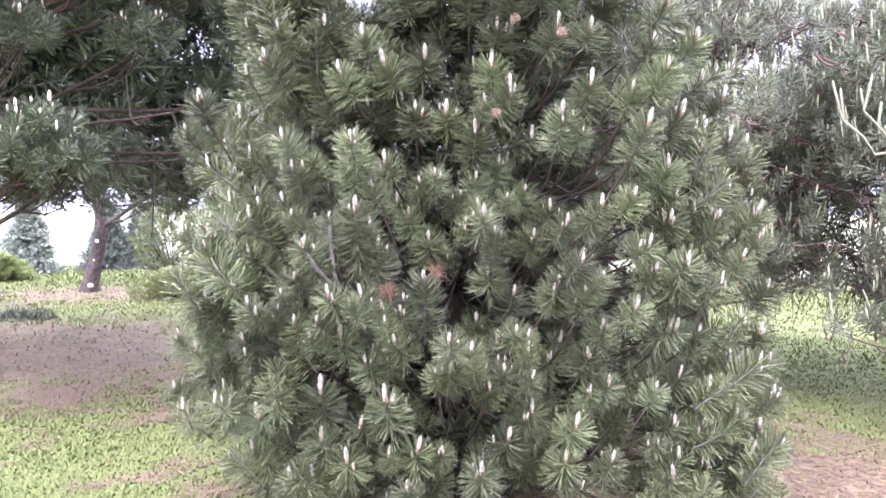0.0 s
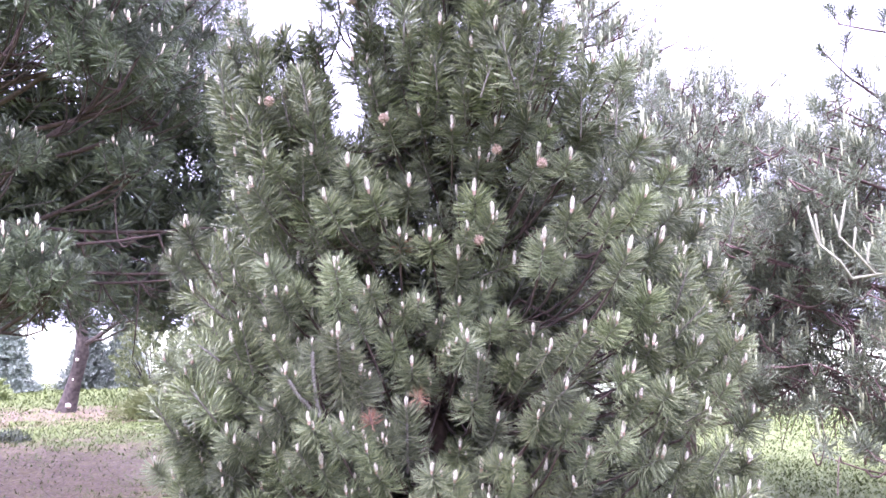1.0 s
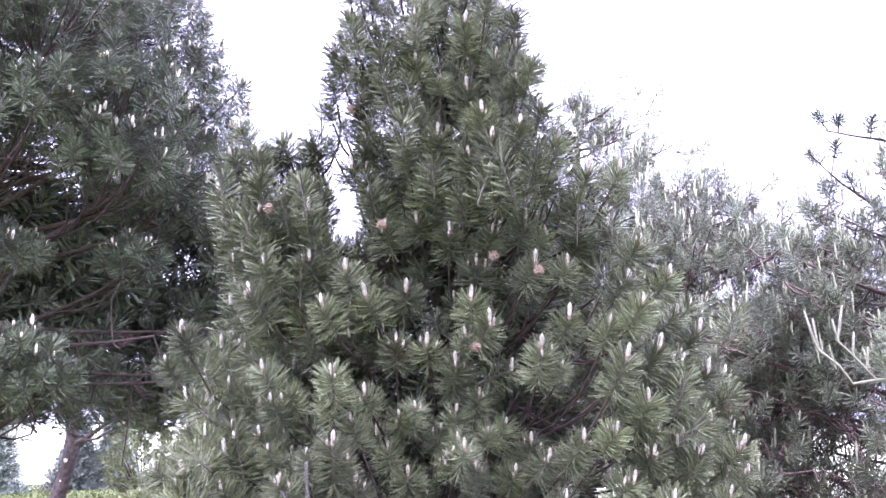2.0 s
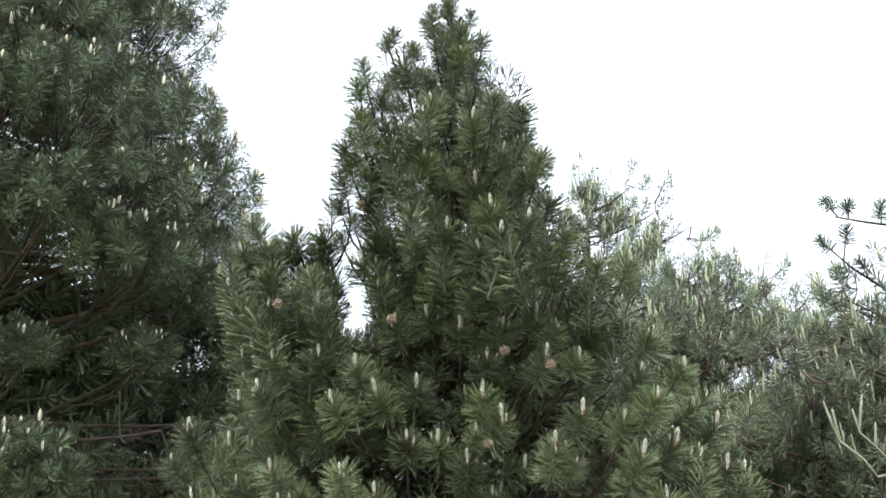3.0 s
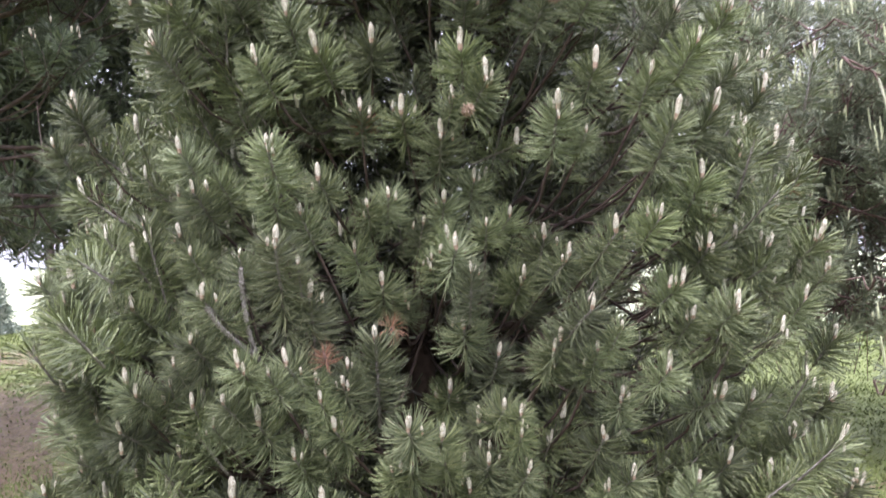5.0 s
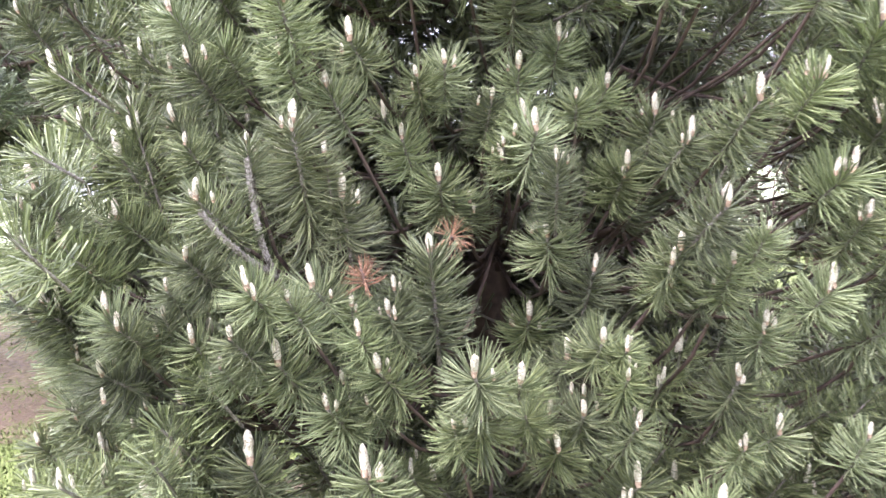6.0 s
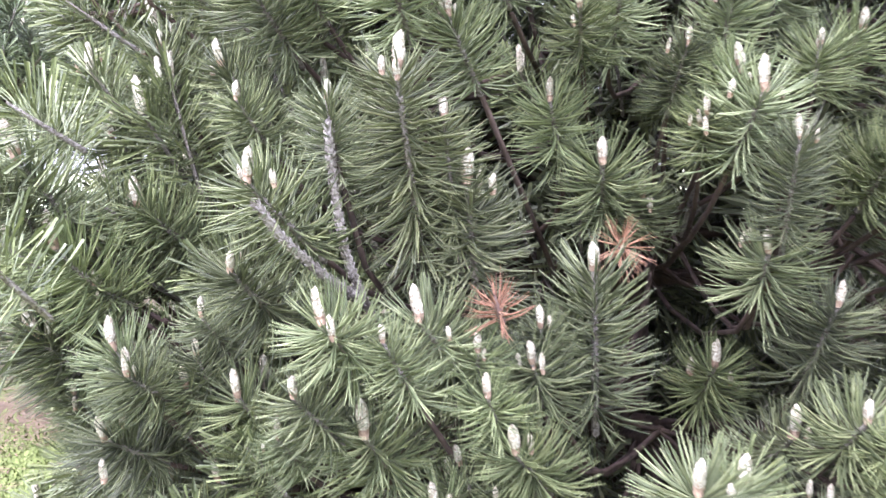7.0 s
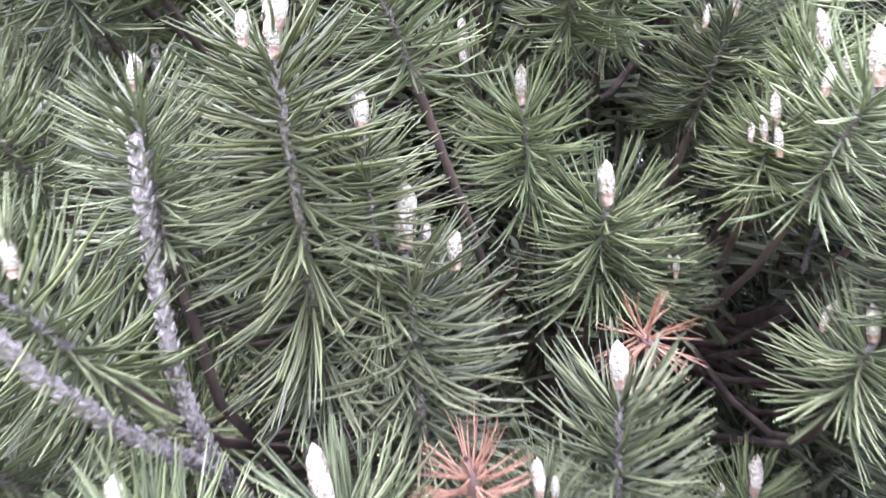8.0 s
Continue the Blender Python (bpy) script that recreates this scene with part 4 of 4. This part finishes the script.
    for _ in range(1500):
        z = rng.uniform(1.85, 9.0)
        a, q = rng.random() * math.tau, math.sqrt(rng.random()) * np.interp(z, [1.9, 3.5, 6, 9], [1.9, 2.0, 1.5, 0.8])
        p = np.array([x + math.cos(a) * q, y + math.sin(a) * q, z])
        if z < 3.9 and p[1] < 7.6:
            continue
        dense.append((p, unit((math.cos(a), math.sin(a), rng.normal(0.5, 0.4))), 1.25))
    for _ in range(1500):
        p = np.array([rng.uniform(-6.4, -2.0), rng.uniform(8.2, 10.2), 1.75 + 2.4 * rng.random()])
        dense.append((p, unit((0.3, -0.4, rng.normal(0.4, 0.4))), 1.15))
    plant_shoots(tree, spots, dark_kinds, dark_buds, rng, 300, dark_lod, (-2.4, 5.6), bud_chance=0.7, bud_max=2, far_bud=(0.11, 0.033))
    plant_shoots(tree, sides, dark_kinds, dark_buds, rng, 0, dark_lod, (-2.4, 5.6), bud_chance=0.3, bud_max=1, far_bud=(0.06, 0.022))
    plant_shoots(tree, plain, dark_kinds, dark_buds, rng, 0, dark_lod, (-2.4, 5.6), bud_chance=0.0)
    plant_shoots(tree, dense, dark_kinds, dark_buds, rng, 0, dark_coarse, (-2.4, 5.6), bud_chance=0.0)


tall_pine()

pale_kinds = [(shoot_soup(r2, 64, 0.088, s, 0.0066, 3, (32, 92), 0.0045), [NEEDLE_BLUE, TWIG_GREEN]) for s in (0.13, 0.17, 0.22, 0.15)]
pale_lod = [shoot_soup(r2, 74, 0.092, s, 0.0105, 1, (26, 90), 0.0045) for s in (0.14, 0.19, 0.24)]
pale_buds = [(candle_soup(r2, ln, 0.012), [CANDLE_LONG, CANDLE_LONG]) for ln in (0.08, 0.11, 0.14, 0.06)]
grown_pine("grey_green_pine_tree", "slender grey-green pine with long pale upright candles", 1.3, 9.2, 31,
           [(0.7, 1.5), (1.5, 1.9), (2.5, 1.95), (3.5, 1.65), (4.15, 1.05), (4.75, 0.5), (5.2, 0.12)],
           68, 22, pale_kinds, pale_buds, pale_lod, 260, (1.6, 6.0), 0.1, BARK_RED, (0.8, 0.6), 0.08, (0.7, 1.9, 0.6), 0.55, 2, 0.8, ("shoot", "candle"), floor=0.8, facing=-1.0, far_bud=(0.14, 0.02), reaches=((2.0, 8.6, 4.72, 8), (1.72, 8.6, 4.98, 7), (2.3, 8.5, 4.5, 9)))
grown_pine("grey_green_pine_tree", "grey-green pine half hidden behind the dense pine", 2.15, 8.4, 32,
           [(1.0, 1.5), (1.8, 1.85), (2.6, 1.9), (3.1, 1.6), (3.6, 1.0), (3.95, 0.3)],
           78, 24, pale_kinds, pale_buds, pale_lod, 160, (2.4, 5.0), 0.09, BARK_RED, (0.8, 0.6), 0.08, (0.9, 1.95, 0.5), 0.55, 2, 1.1, ("shoot", "candle"), floor=0.95, facing=-0.9, far_bud=(0.14, 0.02))
bushy = grown_pine("grey_green_pine_tree", "wide grey-green pine with bare reddish inner twigs", 4.9, 7.3, 33,
                   [(0.8, 1.6), (1.4, 2.6), (2.2, 3.1), (2.8, 2.7), (3.4, 1.9), (4.0, 1.0), (4.5, 0.3), (4.8, 0.1)],
                   118, 25, pale_kinds, pale_buds, pale_lod, 300, (2.2, 5.4), 0.12, BARK_RED, (0.8, 0.6), 0.06, (1.0, 2.0, 0.62), 0.5, 2, 0.8, ("shoot", "candle"),
                   floor=0.62, rise=0.15, facing=-2.55, inner=0.55, far_bud=(0.14, 0.02), reaches=((2.45, 6.0, 0.78, 14), (2.85, 6.15, 0.74, 14), (3.2, 5.9, 0.8, 12)))
old = grown_pine("old_pine_tree", "old pine with a crooked grey-brown trunk on brown litter", -7.2, 16.0, 41,
                 [(2.2, 2.4), (3.0, 3.2), (4.5, 3.0), (6.0, 2.2), (7.2, 1.2), (8.0, 0.2)],
                 46, 12, dark_kinds, dark_buds, dark_lod, 0, (0, 0), 0.12, BARK_GREY, bud_chance=0.3, lowest=2.3, floor=2.0,
                 stem=[(-7.47, 16, -0.1, 0.2), (-7.45, 16, 0.05, 0.165), (-7.39, 16, 0.3, 0.13), (-7.33, 16, 0.57, 0.125), (-7.25, 16, 0.85, 0.11), (-7.2, 16, 1.1, 0.12), (-7.22, 16, 1.45, 0.1), (-7.3, 16, 1.85, 0.09), (-7.25, 16, 2.6, 0.08), (-7.2, 16, 5.0, 0.05), (-7.2, 16, 8.0, 0.012)])


def old_pine_details():
    rng = np.random.default_rng(44)
    for line, r in (([(-7.2, 16, 1.25), (-7.0, 15.95, 1.34), (-6.81, 15.9, 1.45), (-6.44, 15.8, 1.69), (-6.05, 15.7, 1.88), (-5.6, 15.6, 2.1)], 0.055),
                    ([(-7.22, 16, 1.4), (-7.14, 16, 1.62), (-7.1, 15.9, 1.9), (-6.9, 15.8, 2.4)], 0.05),
                    ([(-7.0, 15.95, 1.34), (-6.7, 15.8, 1.36), (-6.4, 15.7, 1.5), (-6.1, 15.6, 1.62)], 0.025)):
        part("branch", mesh_of("branch", tube(line, np.linspace(r, r * 0.45, len(line)), 8, 0, 0.25, rng), [BARK_GREY]), old)
    for p, r in (((-7.37, 15.86, 0.14), 0.05), ((-7.24, 15.88, 0.98), 0.035), ((-7.3, 15.88, 0.62), 0.02)):
        v = [Vector(p) + Vector((0, 0.03, 0)), Vector(p), Vector(p) + Vector((0, -0.012, 0))]
        part("pruning_scar", mesh_of("pruning_scar", tube(v, [r * 1.05, r, r * 0.8], 9, 0, 0.15, rng), [SCAR]), old, None, "pale cut where a limb was sawn off")


old_pine_details()


def pale_twig(tree):
    """Bare upswept twig ends with long pale candles."""
    rng = np.random.default_rng(91)
    line = [(3.5, 6.1, 2.0), (2.95, 5.55, 1.97), (2.607, 5.33, 1.929), (2.459, 5.3, 1.905), (2.39, 5.3, 2.008), (2.27, 5.3, 2.111)]
    part("pale_twig", mesh_of("pale_twig", tube(line, [0.013, 0.0115, 0.0095, 0.0085, 0.0082, 0.0075], 7, 0, 0.15, rng), [TWIG_GREEN]), tree, None, "bare pale upswept twig end")
    fork = [(2.607, 5.33, 1.935), (2.476, 5.31, 2.077), (2.39, 5.3, 2.16)]
    part("pale_twig", mesh_of("pale_twig", tube(fork, [0.0085, 0.0075, 0.007], 7, 0, 0.15, rng), [TWIG_GREEN]), tree)
    for a, b in (((2.27, 5.3, 2.111), (2.208, 5.3, 2.335)), ((2.275, 5.3, 2.115), (2.25, 5.29, 2.29)), ((2.39, 5.3, 2.16), (2.43, 5.29, 2.37)), ((2.40, 5.31, 2.165), (2.372, 5.31, 2.29)), ((2.476, 5.31, 2.077), (2.49, 5.3, 2.21)), ((2.56, 5.32, 2.0), (2.57, 5.31, 2.12))):
        m = (np.array(a) + np.array(b)) / 2 + (0.0, 0.0, -0.01)
        part("candle", mesh_of("candle", tube([a, m, b], [0.0075, 0.009, 0.0065], 7, 0, 0.15, rng), [TWIG_GREEN]), tree)
    soups = [moved(needles(rng, 160, 0.06, 0.3, 0.003, 3, (30, 80)), frame_to((2.62, 5.34, 2.1), (-0.5, 0, 0.9), 0))]
    part("needle_tuft", mesh_of("needle_tuft", join(soups), [NEEDLE_BLUE]), tree)


pale_twig(bushy)


def dark_spray(tree):
    """Two sparse dark branch ends with short tufts, against the sky."""
    rng = np.random.default_rng(92)
    for line, tufts in ((SPRAY_HIGH, ((0, 0.3), (1, 0.75), (2, 0.5), (3, 0.6), (3, 0.9))), (SPRAY_LOW, ((1, 0.4), (2, 0.5), (3, 0.6), (3, 0.9)))):
        p = np.array(line)
        soups = [tube(p, np.linspace(0.016, 0.006, len(p)), 6, 0, 0.2, rng)]
        for i, s in tufts:
            k = p[min(i, len(p) - 2)] * (1 - s) + p[min(i, len(p) - 2) + 1] * s
            tip = k + np.array([rng.normal(-0.02, 0.07), rng.normal(0, 0.07), 0.14 + 0.1 * rng.random()])
            ax = unit(tip - k + rng.normal(0, 0.03, 3))
            soups.append(tube([k, (k + tip) / 2, tip], [0.007, 0.006, 0.004], 4, 0))
            me = mesh_of("shoot", shoot_soup(rng, 120, 0.07, 0.13, 0.0055, 3, (34, 90), 0.005), [NEEDLE_OLD, TWIG])
            part("shoot", me, tree, frame_to(tip, ax, rng.random() * 6))
        part("branch", mesh_of("branch", join(soups), [BARK]), tree)


SPRAY_HIGH = [(4.2, 6.9, 3.6), (3.7, 6.7, 3.75), (3.4, 6.6, 3.85), (3.2, 6.6, 3.88), (2.96, 6.6, 3.93)]
SPRAY_LOW = [(4.0, 6.9, 2.7), (3.55, 6.7, 3.05), (3.25, 6.6, 3.35), (3.05, 6.6, 3.5), (2.93, 6.6, 3.62)]
dark_spray(bushy)


# ---- far left: spruces and low junipers ----
def spruce(x, y, h, r, seed):
    rng = np.random.default_rng(seed)
    tree = tagged(empty("spruce_tree", x, y), "small blue-green conical spruce at the lawn's edge", "tree", "spruces at the lawn's edge")
    part("trunk", mesh_of("trunk", tube([(x, y, -0.1), (x, y, h * 0.5), (x, y, h)], [0.06, 0.04, 0.008], 7, 0), [BARK]), tree)
    soups = []
    sprays = [needles(rng, 44, 0.09, st, 0.036, 1, (30, 85)) for st in (0.25, 0.4, 0.55)]
    for i in range(int(620 * h / 2.0)):
        z = h * (0.05 + 0.93 * rng.random() ** 1.3)
        a = rng.random() * math.tau
        rr = r * (1 - z / h) ** 0.8 * (0.35 + 0.75 * rng.random() ** 0.6)
        tip = (x + math.cos(a) * rr, y + math.sin(a) * rr, max(0.1, z - 0.12 * rr))
        ax = unit((math.cos(a), math.sin(a), 0.1 + rng.normal(0, 0.22)))
        soups.append(moved(sprays[int(rng.integers(3))], frame_to(tip, ax, rng.random() * 6)))
    tagged(part("crown", mesh_of("crown", join(soups), [SPRUCE]), tree), kind="stuff")


spruce(-11.15, 20.5, 2.1, 0.85, 51)
spruce(-9.7, 21.8, 1.8, 0.85, 52)
spruce(-9.15, 22.6, 2.0, 0.85, 53)


def juniper(x, y, w, h, seed):
    rng = np.random.default_rng(seed)
    bush = tagged(empty("juniper_bush", x, y), "low spreading yellow-green juniper on the lawn", "bush", "low junipers")
    soups, stems = [], []
    for i in range(110):
        a, q = rng.random() * math.tau, rng.random() ** 0.6
        tip = np.array([x + math.cos(a) * w * q, y + math.sin(a) * w * q, h * (0.35 + 0.65 * (1 - q ** 2)) * (0.7 + 0.5 * rng.random())])
        ax = unit((math.cos(a), math.sin(a), 0.35))
        soups.append(moved(needles(rng, 110, 0.09, 0.42, 0.024, 1, (12, 50)), frame_to(tip, ax, 0)))
        stems.append(tube(curve_points((x, y, 0.02), tip - ax * 0.2, 0.05, 4), [0.015, 0.01, 0.007, 0.004], 4, 0))
    part("stem_cluster", mesh_of("stem_cluster", join(stems), [BARK]), bush)
    tagged(part("crown", mesh_of("crown", join(soups), [JUNIPER]), bush), kind="stuff")


juniper(-5.35, 14.8, 0.75, 0.5, 61)
juniper(-10.4, 18.2, 0.6, 0.6, 62)


def leafy_shrub(x, y, w, h, seed):
    """A loose round shrub: stems from the base, and sprays of small broad leaves."""
    rng = np.random.default_rng(seed)
    bush = tagged(empty("shrub", x, y), "loose yellow-green leafy shrub behind the lawn", "bush")
    soups = []
    for i in range(240):
        a, q, u = rng.random() * math.tau, rng.random() ** 0.5, rng.random()
        rr = w * math.sin(math.pi * (0.12 + 0.83 * u)) * (0.55 + 0.5 * q)
        tip = np.array([x + math.cos(a) * rr, y + math.sin(a) * rr, 0.08 + h * u * rng.uniform(0.88, 1.06)])
        ax = unit((math.cos(a), math.sin(a), 0.7))
        soups.append(moved(needles(rng, 46, 0.07, 0.22, 0.05, 1, (25, 95)), frame_to(tip, ax, rng.random() * 6)))
        if i % 8 == 0:
            part("stem", mesh_of("stem", tube(curve_points((x, y, -0.02), tip, -0.06, 5), [0.016, 0.013, 0.01, 0.007, 0.004], 5, 0), [BARK_GREY]), bush)
    tagged(part("crown", mesh_of("crown", join(soups), [LEAF]), bush), kind="stuff")


leafy_shrub(-7.05, 19.2, 0.95, 1.85, 63)
leafy_shrub(-6.0, 20.4, 1.0, 1.5, 64)


def weeds(x, y, seed):
    rng = np.random.default_rng(seed)
    soups = []
    for i in range(60):
        a, q = rng.random() * math.tau, rng.random() ** 0.5
        tip = np.array([x + math.cos(a) * 0.6 * q, y + math.sin(a) * 0.45 * q, 0.08 + 0.2 * rng.random() * (1.2 - q)])
        soups.append(moved(needles(rng, 22, 0.09, 0.12, 0.02, 1, (30, 90)), frame_to(tip, unit((math.cos(a), math.sin(a), 0.8)), 0)))
    tagged(new("ground_shrub", mesh_of("ground_shrub", join(soups), [SHRUB])), "low dark green ground shrub at the edge of the litter", "bush")


weeds(-6.35, 11.4, 71)


# ---- lawn blades and fallen needles ----
def lawn():
    rng = np.random.default_rng(81)
    stretches = [(-3.8, -0.9, 4.2, 7.5, 44000), (-7.5, -1.2, 7.0, 15.0, 40000), (1.2, 5.4, 4.2, 11.0, 40000), (-1.6, 1.8, 2.6, 4.2, 6000), (-14.0, -3.0, 15.0, 23.0, 36000), (1.5, 9.0, 11.0, 18.0, 24000), (-9.5, -7.5, 10.0, 15.0, 6000)]
    pos = np.concatenate([np.stack([rng.uniform(a, b, n), rng.uniform(c, d, n)], 1) for a, b, c, d, n in stretches])
    q = np.array([in_litter(p[0], p[1]) for p in pos])
    for name, keep, mt, label in (("lawn_grass", rng.random(len(q)) < np.clip((q - 0.35) / 0.6, 0.14, 1), GRASS, "short green lawn grass"), ("needle_litter", rng.random(len(q)) < np.clip((1.3 - q) / 0.8, 0, 0.9), LITTER, "fallen brown pine needles")):
        p = pos[keep]
        n = len(p)
        a = rng.random(n) * math.tau
        z = np.array([ground_z(*v) for v in p])
        root = np.stack([p[:, 0], p[:, 1], z - 0.004], 1)
        side = np.stack([np.cos(a), np.sin(a), np.zeros(n)], 1)
        lie = np.stack([-np.sin(a), np.cos(a), np.zeros(n)], 1)
        if name == "lawn_grass":
            h = 0.01 + 0.018 * rng.random(n)
            w = 0.0045 + 0.004 * rng.random(n)
            big = np.interp(p[:, 1], [4, 8, 14, 20], [0.9, 1.35, 2.0, 2.8])
            h, w = h * big, w * big
            tip = root + lie * (h * rng.uniform(0.5, 2.2, n))[:, None] + np.array([0, 0, 1.0]) * h[:, None]
        else:
            h = 0.05 + 0.06 * rng.random(n)
            w = (0.004 + 0.003 * rng.random(n)) * np.interp(p[:, 1], [5, 9, 15], [1.0, 1.9, 2.8])
            root[:, 2] += 0.008
            tip = root + lie * h[:, None] + np.array([0, 0, 1.0]) * (0.012 * rng.random(n))[:, None]
        v = np.stack([root - side * w[:, None], root + side * w[:, None], tip], 1).reshape(-1, 3)
        f = np.arange(3 * n).reshape(-1, 3)
        tagged(new(name, mesh_of(name, (v, f, np.zeros(n)), [mt], False)), label, "grass" if name == "lawn_grass" else "litter", kind="stuff")


lawn()
